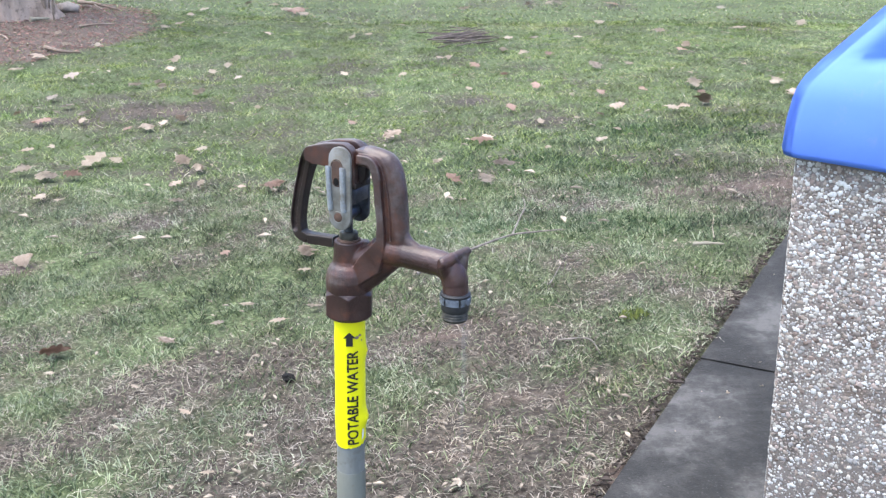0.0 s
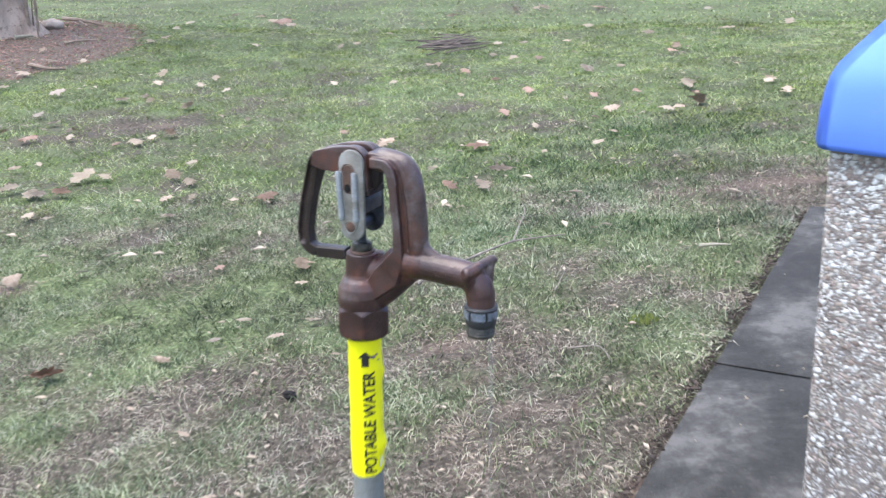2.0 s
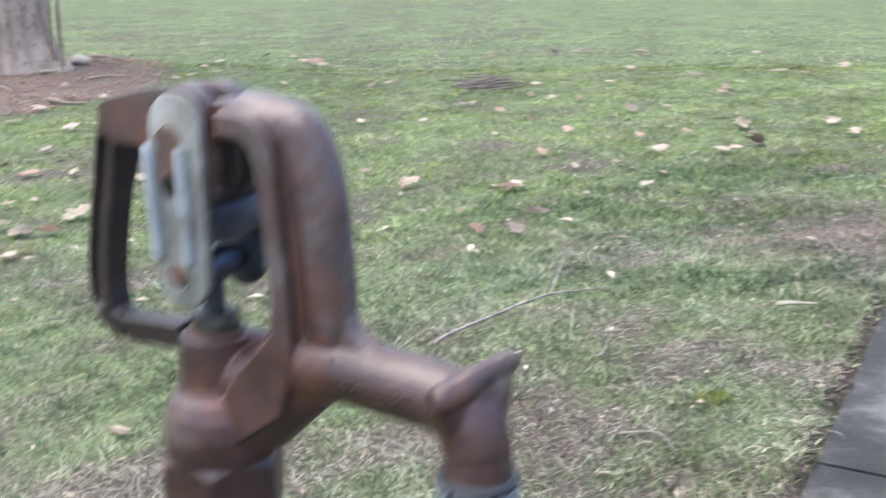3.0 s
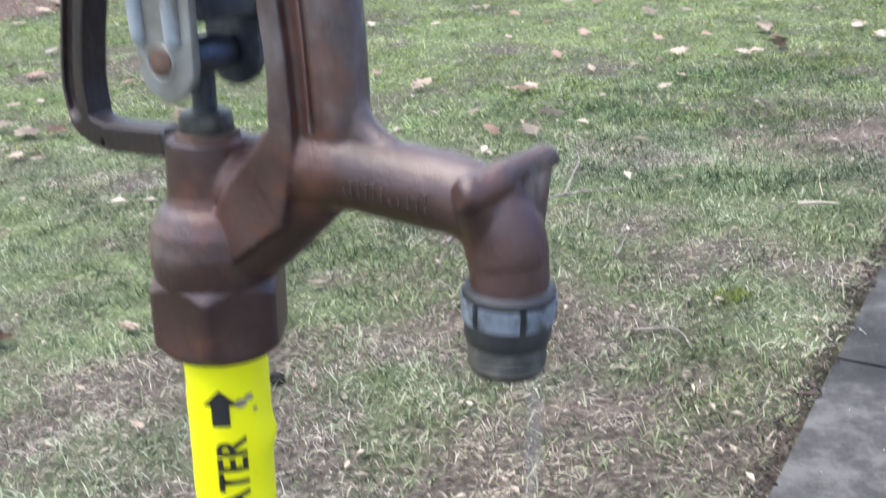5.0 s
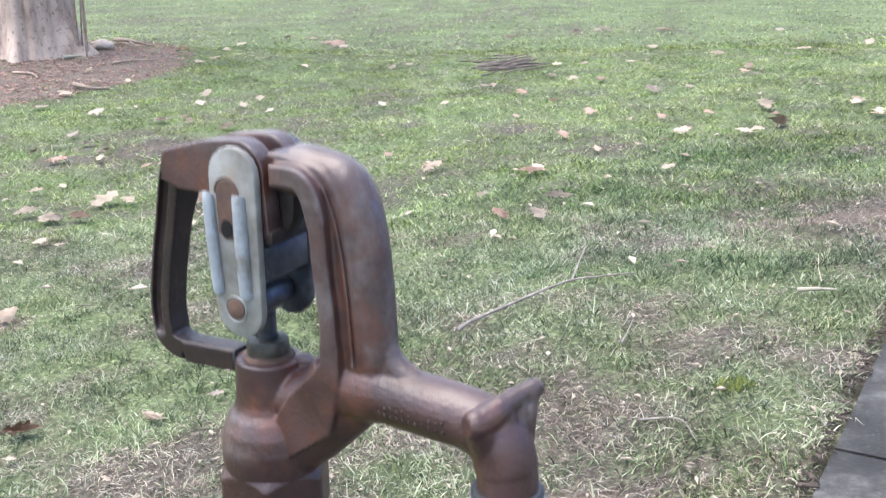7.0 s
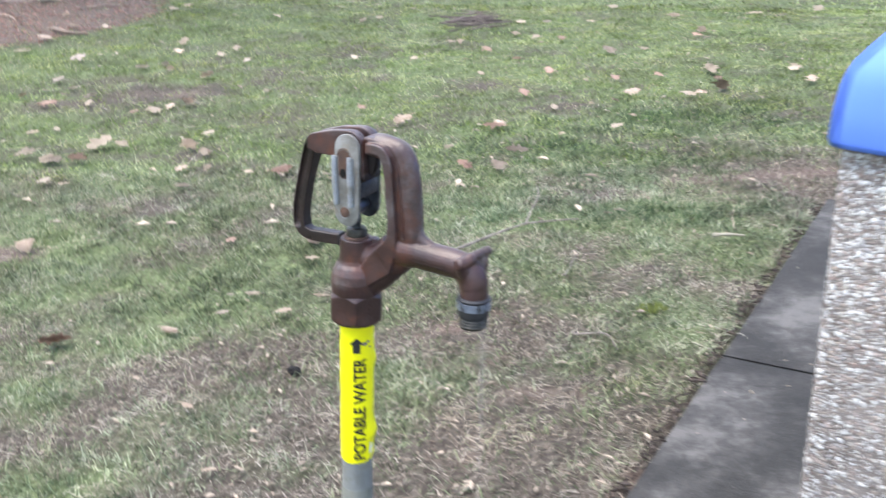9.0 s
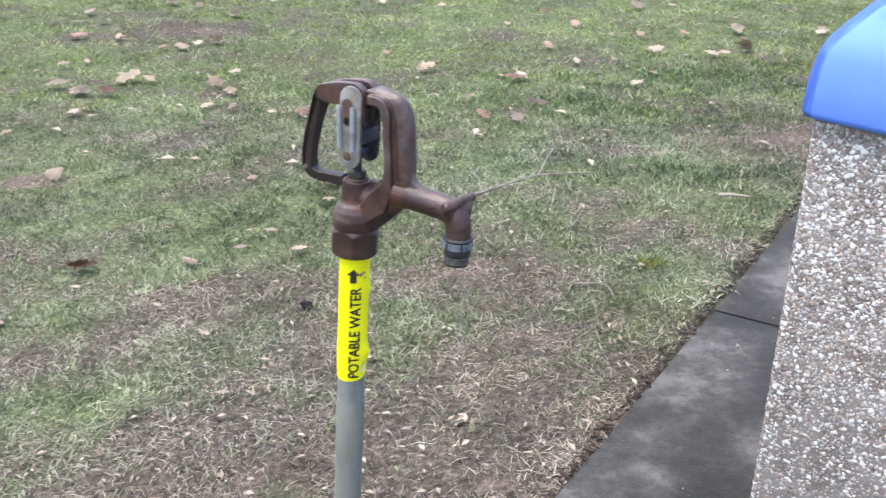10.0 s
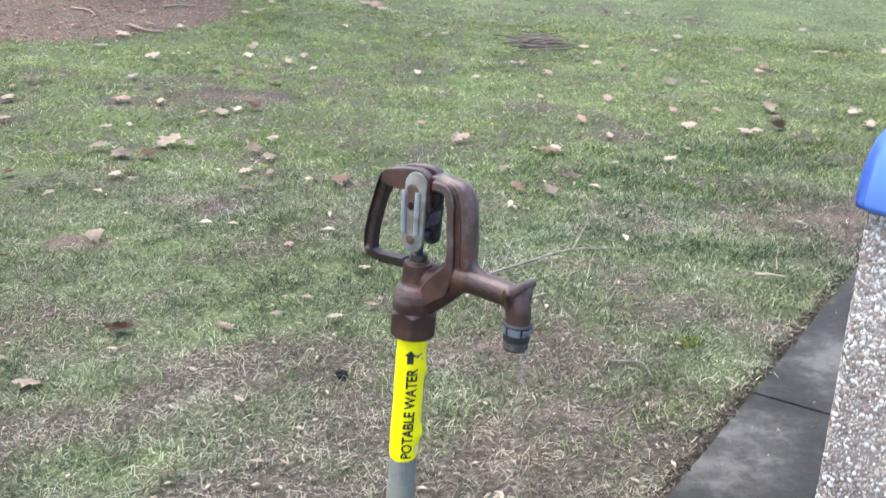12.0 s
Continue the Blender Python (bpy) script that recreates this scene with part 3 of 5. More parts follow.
def bar(bm, points, halves, soft=0.3):
    """A bar of rounded rectangular section along points in the xz plane; halves: (half width in the plane, half depth along y) for each point."""
    points = [Vector(p) for p in points]
    corner = []
    for sx, sy in ((1, 1), (-1, 1), (-1, -1), (1, -1)):
        for k in range(4):
            t = math.atan2(sy, sx) - math.pi / 4 + k * math.pi / 6
            corner.append((sx, sy, math.cos(t), math.sin(t)))
    rings = []
    for i, p in enumerate(points):
        way = (points[min(i + 1, len(points) - 1)] - points[max(i - 1, 0)]).normalized()
        b = Vector((0, 1, 0))
        a = b.cross(way)
        w, d = halves[i]
        r = soft * min(w, d)
        rings.append([bm.verts.new(p + a * (sx * (w - r) + r * c) + b * (sy * (d - r) + r * s)) for sx, sy, c, s in corner])
    n = len(corner)
    for r0, r1 in zip(rings, rings[1:]):
        for k in range(n):
            bm.faces.new((r0[k], r0[(k + 1) % n], r1[(k + 1) % n], r1[k]))
    bm.faces.new(rings[0][::-1])
    bm.faces.new(rings[-1])


def lathe(bm, profile, sides=40, at=(0, 0), twist=0.0):
    """Turns (radius, z) pairs round the z axis."""
    rings = [[bm.verts.new((at[0] + r * math.cos(twist + 6.28319 * k / sides), at[1] + r * math.sin(twist + 6.28319 * k / sides), z)) for k in range(sides)] for r, z in profile]
    for r0, r1 in zip(rings, rings[1:]):
        for k in range(sides):
            bm.faces.new((r0[k], r0[(k + 1) % sides], r1[(k + 1) % sides], r1[k]))
    bm.faces.new(rings[0][::-1])
    bm.faces.new(rings[-1])


def plate(bm, outline, y0, y1):
    """A flat plate: an outline in the xz plane, from y0 to y1."""
    near = [bm.verts.new((x, y0, z)) for x, z in outline]
    far = [bm.verts.new((x, y1, z)) for x, z in outline]
    bm.faces.new(near)
    bm.faces.new(far[::-1])
    for i in range(len(outline)):
        j = (i + 1) % len(outline)
        bm.faces.new((near[j], near[i], far[i], far[j]))


def bevel(bm, width, segments=2, angle=30):
    bmesh.ops.recalc_face_normals(bm, faces=bm.faces[:])
    bm.normal_update()
    sharp = [e for e in bm.edges if len(e.link_faces) == 2 and e.calc_face_angle(0) > radians(angle)]
    bmesh.ops.bevel(bm, geom=sharp, offset=width, segments=segments, profile=0.5, affect="EDGES")


def smooth_path(points, steps=6):
    """A Catmull-Rom line through points."""
    pts = [Vector(p) for p in points]
    pts = [pts[0] * 2 - pts[1]] + pts + [pts[-1] * 2 - pts[-2]]
    out = []
    for a, b, c, d in zip(pts, pts[1:], pts[2:], pts[3:]):
        for k in range(steps):
            t = k / steps
            out.append(0.5 * ((2 * b) + (c - a) * t + (2 * a - 5 * b + 4 * c - d) * t * t + (3 * b - a - 3 * c + d) * t ** 3))
    return out + [pts[-2]]


def cast(ob, voxel, passes):
    """Melts the overlapping solids of a casting into one skin with soft fillets."""
    r = ob.modifiers.new("skin", "REMESH")
    r.mode, r.voxel_size, r.use_smooth_shade = "VOXEL", voxel, True
    s = ob.modifiers.new("fillet", "SMOOTH")
    s.factor, s.iterations = 0.5, passes
    return ob


# ---- the setting: ground and pavement ----
def make_ground():
    def steps(lo, hi, near0, near1, fine):
        mid = np.arange(near0, near1 + fine / 2, fine)
        out, step = [], fine
        v = near1
        while v < hi:
            step *= 1.13
            v += step
            out.append(min(v, hi))
        back, step, v = [], fine, near0
        while v > lo:
            step *= 1.13
            v -= step
            back.append(max(v, lo))
        return np.concatenate([back[::-1], mid, out])

    xs, ys = steps(-400, 400, -2.2, 1.9, 0.035), steps(-300, 900, 1.3, 6.4, 0.035)
    gx, gy = np.meshgrid(xs, ys)
    gz = turf_z(gx, gy)
    along, out = slab_coords(gx, gy)
    under = (out > 0.05) & (out < SLAB_WIDE - 0.05) & (along < SLAB_FAR - 0.05) & (along > SLAB_FAR - 4 * SLAB_LONG + 0.05)
    gz = np.where(under, slab_z(along, out) - 0.08, gz)
    edge = (out > -0.012) & (out < SLAB_WIDE + 0.01) & (along < SLAB_FAR) & (along > SLAB_FAR - 4 * SLAB_LONG)
    gz = np.where(edge, np.minimum(gz, slab_z(along, out) - 0.022), gz)
    gz = gz - 0.026 * np.exp(-((out + 0.012) / 0.024) ** 2) * (along < SLAB_FAR) * (along > -1.3)
    verts = np.stack([gx, gy, gz], -1).reshape(-1, 3)
    ny, nx = gx.shape
    i = np.arange(ny - 1)[:, None] * nx + np.arange(nx - 1)
    faces = np.stack([i, i + 1, i + nx + 1, i + nx], -1).reshape(-1, 4)
    ob = arrays("ground", verts, faces, TURF)
    for name, values in (("dry", dryness(gx, gy)), ("bare", bareness(gx, gy))):
        a = ob.data.attributes.new(name, "FLOAT", "POINT")
        a.data.foreach_set("value", np.ascontiguousarray(values, np.float32).ravel())
    return tagged(ob, "patchy winter lawn of green and bleached turf on reddish soil", "ground", kind="structure")


make_ground()

pavement = tagged(new("pavement"), "walk of dark stained grey concrete slabs beside the lawn", "pavement", kind="structure")


def paving_slab(start, end):
    """One slab of the walk, with worn edges and a slightly uneven top."""
    bm = bmesh.new()
    n, w = 14, 14
    gap = 0.005
    grid = []
    for i in range(n + 1):
        a = start + gap + (end - start - 2 * gap) * i / n
        row = []
        for j in range(w + 1):
            o = SLAB_WIDE * j / w
            p = SLAB_EDGE + SLAB_WAY * a + SLAB_OUT * o
            wobble = 0.004 * noise.noise((p.x * 9, p.y * 9, 0)) if j == 0 else 0
            p = p - SLAB_OUT * wobble
            edge = 0.006 if i in (0, n) or j in (0, w) else 0.0
            row.append(bm.verts.new((p.x, p.y, slab_z(a, o) - edge + 0.0015 * noise.noise((p.x * 3, p.y * 3, 4)))))
        grid.append(row)
    for i in range(n):
        for j in range(w):
            bm.faces.new((grid[i][j], grid[i][j + 1], grid[i + 1][j + 1], grid[i + 1][j]))
    rim = [e for e in bm.edges if len(e.link_faces) == 1]
    made = bmesh.ops.extrude_edge_only(bm, edges=rim)
    bmesh.ops.translate(bm, vec=(0, 0, -0.12), verts=[v for v in made["geom"] if isinstance(v, bmesh.types.BMVert)])
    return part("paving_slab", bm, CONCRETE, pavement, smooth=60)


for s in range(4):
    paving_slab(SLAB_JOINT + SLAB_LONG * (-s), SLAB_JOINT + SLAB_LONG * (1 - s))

# ---- the yard hydrant ----
HYDRANT = Vector((-0.11, 1.06, 0.0))
hydrant = new("yard_hydrant")
hydrant.matrix_world = pose(HYDRANT.x, HYDRANT.y, FOOT, 0, 0, -22)
tagged(hydrant, "brown iron yard hydrant on a grey pipe with a yellow sleeve", "hydrant")


def make_hydrant():
    bm = bmesh.new()
    lathe(bm, [(0.0163, -0.05), (0.0163, B + 0.03)], 32)
    part("standpipe", bm, PIPE, hydrant, "galvanised grey steel pipe")
    bm = bmesh.new()
    lathe(bm, [(0.0164, -0.04), (0.0171, -0.04), (0.0171, B - 0.190), (0.0164, B - 0.188)], 32)
    part("pipe_sleeve", bm, PIPE_LOW, hydrant, "dull green-grey lower pipe")

    # head casting: bulb, neck, flat web with its rim, passage tube, spout, column and bail hook in one skin
    bm = bmesh.new()
    lathe(bm, [(0.020, B + 0.018), (0.0244, B + 0.030), (0.0256, B + 0.043), (0.0259, B + 0.053), (0.0244, B + 0.0615), (0.0212, B + 0.0680), (0.0183, B + 0.0715), (0.0172, B + 0.0755), (0.0166, B + 0.090), (0.0161, B + 0.0960), (0.0150, B + 0.0968)], 40)
    for flat in ([(0.0100, 0.0470), (0.0189, 0.0511), (0.0479, 0.0730), (0.0515, 0.0880), (0.0326, 0.0957), (0.0220, 0.0850), (0.0131, 0.0712), (0.0060, 0.0640)], [(0.0479, 0.0730), (0.0515, 0.0880), (0.0538, 0.1060), (0.0442, 0.1085), (0.0326, 0.0957)]):
        before = len(bm.verts)
        plate(bm, [(x, B + z) for x, z in flat], -0.0174, 0.0174)
        bm.verts.ensure_lookup_table()
        for v in bm.verts[before:]:
            v.co.y *= 0.74 + 0.26 * min(1.0, max(0.0, (v.co.x - 0.006) / 0.030))
    rim = smooth_path([(0.0488, 0, B + 0.0960), (0.0488, 0, B + 0.1080), (0.0484, 0, B + 0.1300), (0.0462, 0, B + 0.1495), (0.0452, 0, B + 0.1650), (0.0437, 0, B + 0.1765), (0.0408, 0, B + 0.1858), (0.0360, 0, B + 0.1910), (0.0300, 0, B + 0.1923), (0.0206, 0, B + 0.1923)], 5)
    bar(bm, rim, [(0.0050 if p.z < B + 0.12 else 0.0043 if p.z < B + 0.17 else 0.0050, 0.0174) for p in rim], 0.25)
    # the passage inside the web, bulging below it
    tube(bm, [(0.0035, 0, B + 0.0400), (0.0300, 0, B + 0.0610), (0.0560, 0, B + 0.0870), (0.066, 0, B + 0.095)], [0.0128, 0.0124, 0.0124, 0.0130], 24)
    # the saddle between neck and web
    tube(bm, smooth_path([(0.006, 0, B + 0.074), (0.018, 0, B + 0.0790), (0.030, 0, B + 0.0850), (0.041, 0, B + 0.0960)], 4), 0.0125, 20)
    spout = smooth_path([(0.048, 0, B + 0.094), (0.075, 0, B + 0.0922), (0.100, 0, B + 0.0908), (0.116, 0, B + 0.089), (0.1262, 0, B + 0.082), (0.1300, 0, B + 0.070), (0.1305, 0, B + 0.058)], 5)
    tube(bm, spout, [0.0150] * 4 + [0.0141] * 8 + [0.0138] * 8 + [0.0141] * 5 + [0.0136] * (len(spout) - 25), 28)
    # round boss where the spout leaves the web
    tube(bm, [(0.0520, 0, B + 0.0935), (0.0600, 0, B + 0.0932), (0.0700, 0, B + 0.0926)], [0.0168, 0.0163, 0.0146], 28)
    column = smooth_path([(0.0585, 0, B + 0.086), (0.0592, 0, B + 0.100), (0.0590, 0, B + 0.122), (0.0570, 0, B + 0.150), (0.0542, 0, B + 0.170), (0.0506, 0, B + 0.1812), (0.0452, 0, B + 0.1880), (0.0375, 0, B + 0.1908), (0.0270, 0, B + 0.1925), (0.0190, 0, B + 0.1930)], 5)
    bar(bm, [p - Vector((0.004, 0, 0)) for p in column], [(0.0085, 0.0116)] * len(column), 0.2)
    tube(bm, [p + Vector((0.0048, 0, 0.0022)) for p in column], 0.0094, 28, True, (1.0, 1.14))
    # fillet where the column runs into the spout
    tube(bm, smooth_path([(0.0650, 0, B + 0.124), (0.0685, 0, B + 0.1125), (0.0740, 0, B + 0.1055), (0.0860, 0, B + 0.0985)], 4), 0.0068, 16)
    # lug by the gland
    tube(bm, [(0.0120, 0.0080, B + 0.076), (0.0170, 0.0075, B + 0.0965)], [0.0070, 0.0048], 14)
    # bail hook: two horns across the spout's shoulder, on a fin that tapers into the elbow
    hook = smooth_path([(0.1195, -0.0185, B + 0.0962), (0.1228, -0.0130, B + 0.0962), (0.1270, -0.002, B + 0.0990), (0.1310, 0.0085, B + 0.1013), (0.1356, 0.0172, B + 0.1036), (0.1368, 0.0192, B + 0.1045)], 4)
    tube(bm, hook, [0.0048, 0.0062, 0.0068, 0.0070] + [0.0068] * 5 + [0.0056] * 3 + [0.0052] * 4 + [0.0046, 0.0042, 0.0040, 0.0036, 0.0030], 12, True, (0.9, 1.0), Vector((0, 0, 1)))
    for (tx, ty, tz), (lx, ly, lz), r0, r1 in (((0.1222, -0.0120, 0.0930), (0.1240, -0.0060, 0.0830), 0.0066, 0.0085), ((0.1275, 0.0, 0.0980), (0.1285, 0.0, 0.0780), 0.0058, 0.0105), ((0.1310, 0.0080, 0.1005), (0.1300, 0.0050, 0.0780), 0.0048, 0.0095), ((0.1345, 0.0140, 0.1035), (0.1310, 0.0070, 0.0800), 0.0038, 0.0080)):
        tube(bm, [(tx, ty, B + tz), (lx, ly, B + lz)], [r0, r1], 14)
    cast(part("head", bm, CASTING, hydrant, "brown painted cast iron head, worn grey on its rims and column, with a curved spout"), 0.0008, 4)
    bm = bmesh.new()
    seam = smooth_path([(0.0590, -0.0121, B + 0.108), (0.0578, -0.0121, B + 0.130), (0.0560, -0.0121, B + 0.152), (0.0530, -0.0121, B + 0.170), (0.0500, -0.0121, B + 0.1805), (0.0462, -0.0121, B + 0.1890)], 5)
    bar(bm, seam, [(0.0006, 0.0010)] * len(seam), 0.4)
    part("casting_seam", bm, CASTING, hydrant, "thin raised casting seam")
    # a worn row of raised characters on the spout's flank, no longer readable
    bm = bmesh.new()
    pick = random.Random(21)
    x = 0.0690
    while x < 0.1060:
        for row in range(2 if pick.random() < 0.7 else 1):
            zm = -0.0026 + 0.0034 * row + pick.uniform(-0.0006, 0.0006)
            y = -math.sqrt(0.0141 ** 2 - zm ** 2) + 0.0006
            up = B + 0.0922 - 0.05 * (x - 0.069) + zm
            wide = pick.uniform(0.0006, 0.0012)
            bar(bm, [(x, y + 0.0006, up), (x + wide * 0.4, y, up), (x + wide * 1.2, y, up), (x + wide * 1.7, y + 0.0006, up)], [(0.0005, 0.0009), (0.0009, 0.0010), (0.0009, 0.0010), (0.0005, 0.0009)], 0.8)
        x += pick.uniform(0.0026, 0.0038)
    part("raised_lettering", bm, RUST_AND_SHADE, hydrant, "rusted raised casting marks")
    # six-sided collar with chamfered corners
    bm = bmesh.new()
    rings = []
    for inner, base, slope in ((0.0205, 0.0070, 0.0), (0.0240, 0.0082, 0.0), (None, 0.0105, 0.75), (None, 0.0402, -1.1), (0.0238, 0.0432, 0.0)):
        ring = []
        for k in range(96):
            turn = 6.28319 * k / 96
            off = (turn + math.pi / 6) % (math.pi / 3) - math.pi / 6
            side = min(0.0252 / math.cos(math.pi / 6 - abs(off)), 0.0284)
            r = side if inner is None else min(inner, side)
            a = turn + radians(-61)
            ring.append(bm.verts.new((r * math.cos(a), r * math.sin(a), B + base + slope * max(0.0, r - 0.0250))))
        rings.append(ring)
    for r0, r1 in zip(rings, rings[1:]):
        for k in range(96):
            bm.faces.new((r0[k], r0[(k + 1) % 96], r1[(k + 1) % 96], r1[k]))
    bm.faces.new(rings[0][::-1])
    bm.faces.new(rings[-1])
    cast(part("hex_collar", bm, CASTING, hydrant, "six-sided brown iron collar"), 0.0007, 2)

    # stuffing nut and rod
    bm = bmesh.new()
    lathe(bm, [(0.0132, B + 0.0955), (0.0126, B + 0.0982), (0.0092, B + 0.0992)], 32)
    part("packing_washer", bm, RUST, hydrant, "rusted washer")
    bm = bmesh.new()
    lathe(bm, [(0.0094, B + 0.0920), (0.0094, B + 0.0975), (0.0101, B + 0.0980), (0.0105, B + 0.0992), (0.0103, B + 0.1050), (0.0094, B + 0.1066), (0.0058, B + 0.1070), (0.0052, B + 0.1060)], 28)
    part("packing_nut", bm, BRASS, hydrant, "tarnished brass packing nut")
    bm = bmesh.new()
    lathe(bm, [(0.0047, B + 0.090), (0.0047, B + 0.128)], 20)
    tube(bm, [(0, -0.0150, B + 0.1275), (0, -0.006, B + 0.1275), (0, 0.006, B + 0.1275), (0, 0.0150, B + 0.1275)], [0.0062, 0.0078, 0.0078, 0.0062], 20, side=Vector((0, 0, 1)))
    part("lift_rod", bm, STEEL, hydrant, "dark steel lift rod with a cross head")

    # link: two galvanised cheeks joined by a bridge
    link = new("link")
    link.parent = hydrant
    cx = 0.0020

    def stadium(half, z0, z1, steps=9):
        top = [(cx + half * math.cos(math.pi * k / steps), z1 - half + half * math.sin(math.pi * k / steps)) for k in range(steps + 1)]
        low = [(cx - 0.0005 - half * math.cos(math.pi * k / steps), z0 + half - half * math.sin(math.pi * k / steps)) for k in range(steps + 1)]
        return top + low

    for y0, y1, face in ((-0.0205, -0.0160, -1), (0.0160, 0.0205, 1)):
        bm = bmesh.new()
        plate(bm, stadium(0.0136, B + 0.1135, B + 0.2040), y0, y1)
        bevel(bm, 0.0012, 2)
        # The far cheek's dark steel is part metal tone, part shade put in.
        cheek = part("cheek", bm, ZINC if face < 0 else STEEL, link, "galvanised link cheek with two raised ribs" if face < 0 else "link cheek in dark steel with shade painted in")
        outer = y0 if face < 0 else y1
        for top, low, r0 in ((-0.0115, -0.0093, 0.0029), (0.0064, 0.0074, 0.0033)):
            bm = bmesh.new()
            tube(bm, smooth_path([(top, outer, B + 0.1820), (top, outer + face * 0.0006, B + 0.1790), ((top + low) / 2, outer + face * 0.0010, B + 0.160), (low, outer + face * 0.0006, B + 0.1385), (low, outer, B + 0.1350)], 3), [r0 * 0.5] + [r0] * 11 + [r0 * 0.5], 12)
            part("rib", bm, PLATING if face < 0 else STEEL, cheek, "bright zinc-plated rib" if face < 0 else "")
        arch = [(-0.0012 + 0.0058 * math.cos(math.pi * k / 12), B + 0.1825 + 0.0062 * math.sin(math.pi * k / 12)) for k in range(13)]
        bm = bmesh.new()
        plate(bm, arch + [(-0.0066, B + 0.1640), (-0.0030, B + 0.1610), (0.0030, B + 0.1610), (0.0050, B + 0.1640)], outer - 0.0004, outer + 0.0004)
        part("slot_boss", bm, RUST, cheek, "brown stained hollow of the link's slot")
        bm = bmesh.new()
        lip = [(-0.0012 + 0.0068 * math.cos(math.pi * k / 12), outer, B + 0.1825 + 0.0074 * math.sin(math.pi * k / 12)) for k in range(13)]
        tube(bm, lip, 0.0006, 8)
        part("slot_lip", bm, RUST, cheek)
        # A flat black disc stands for the shade inside the slot's hole.
        bm = bmesh.new()
        plate(bm, [(-0.0018 + 0.0032 * math.cos(a), B + 0.1662 + 0.0043 * math.sin(a)) for a in (6.28319 * k / 16 for k in range(16))], outer - 0.0009, outer + 0.0009)
        part("slot_hole_disc", bm, MATTE_BLACK, cheek, "black disc painted in for the slot's shaded hole")
        bm = bmesh.new()
        tube(bm, [(0.0, outer + face * d, B + 0.1275) for d in (-0.001, 0.0004, 0.0008)], [0.0050, 0.0050, 0.0042], 20, side=Vector((0, 0, 1)))
        part("pin_head", bm, RUST, cheek, "rusted pin head")
        bm = bmesh.new()
        tube(bm, [(0.0062 * math.cos(0.2618 * k), outer, B + 0.1275 + 0.0062 * math.sin(0.2618 * k)) for k in range(25)], 0.0006, 8)
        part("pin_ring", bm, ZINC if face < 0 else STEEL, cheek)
    bm = bmesh.new()
    plate(bm, [(-0.004, B + 0.1420), (0.0155, B + 0.1420), (0.0155, B + 0.1580), (-0.004, B + 0.1580)], -0.0158, 0.0158)
    bevel(bm, 0.0015)
    part("bridge", bm, STEEL, link, "grey bridge between the cheeks")

    # lever: a forked hub inside the cheeks, an arm and a grip loop of channelled section
    bm = bmesh.new()
    hub = [(0.0005 + 0.0158 * math.cos(a), B + 0.1905 + 0.0158 * math.sin(a)) for a in (radians(-12 + 14 * k) for k in range(9))]
    arm = hub + [(-0.0200, B + 0.2040), (-0.0435, B + 0.1975), (-0.0455, B + 0.1940), (-0.0465, B + 0.1830), (-0.0360, B + 0.1800), (-0.0130, B + 0.1790), (-0.0090, B + 0.1590), (0.0080, B + 0.1565), (0.0175, B + 0.1640)]
    for y0, y1 in ((-0.0152, -0.0050), (0.0050, 0.0152)):
        plate(bm, arm, y0, y1)
    plate(bm, [(-0.0280, B + 0.2010), (-0.0435, B + 0.1970), (-0.0455, B + 0.1938), (-0.0465, B + 0.1832), (-0.0380, B + 0.1805), (-0.0280, B + 0.1800)], -0.0140, 0.0140)
    bmesh.ops.triangulate(bm, faces=[f for f in bm.faces if len(f.verts) > 4])
    cast(part("lever_arm", bm, CASTING, hydrant, "brown iron fork of the lever, worn grey on top"), 0.0008, 3)
    # Block fills the fork; the opening's shade is put into its dark colour.
    bm = bmesh.new()
    plate(bm, [(-0.0070, B + 0.1605), (0.0180, B + 0.1605), (0.0235, B + 0.1700), (0.0250, B + 0.1880), (0.0150, B + 0.1960), (-0.0050, B + 0.1960)], -0.0048, 0.0048)
    plate(bm, [(-0.0080, B + 0.1590), (0.0190, B + 0.1590), (0.0190, B + 0.1655), (-0.0080, B + 0.1655)], -0.0150, 0.0150)
    bevel(bm, 0.0012)
    part("pivot_block", bm, RUST_AND_SHADE, hydrant, "dark rust pivot block inside the fork, shade painted in")
    bm = bmesh.new()
    loop = smooth_path([(-0.0440, 0, B + 0.1900), (-0.0500, 0, B + 0.1790), (-0.0556, 0, B + 0.1620), (-0.0612, 0, B + 0.1400), (-0.0652, 0, B + 0.1180), (-0.0655, 0, B + 0.1055), (-0.0628, 0, B + 0.0955), (-0.0540, 0, B + 0.0912), (-0.0400, 0, B + 0.0914), (-0.0178, 0, B + 0.0924)], 6)
    n = len(loop)
    rings = []
    for k, p in enumerate(loop):
        way = (loop[min(k + 1, n - 1)] - loop[max(k - 1, 0)]).normalized()
        across = Vector((0, 1, 0)).cross(way)          # towards the outer side
        if across.x > 0 or (abs(way.x) > 0.9 and across.z > 0):
            across = -across
        t = k / (n - 1)
        half = 0.0072 if t < 0.6 else 0.0072 - 0.0014 * min(1.0, (t - 0.6) / 0.1)
        deep = 0.0105 - 0.0040 * min(1.0, t / 0.25)
        cut = 0.0045 * float(ease((t - 0.06) / 0.06) * ease((0.64 - t) / 0.04))
        section = [(-half, deep), (-half * 0.25, deep), (-half * 0.05, deep - cut), (half * 0.72, deep - cut), (half * 0.80, deep - 0.0012 * min(1.0, cut * 300)), (half, deep - 0.0016)]
        section = section + [(u, -v) for u, v in section[::-1]]
        rings.append([bm.verts.new(p + across * u + Vector((0, v, 0))) for u, v in section])
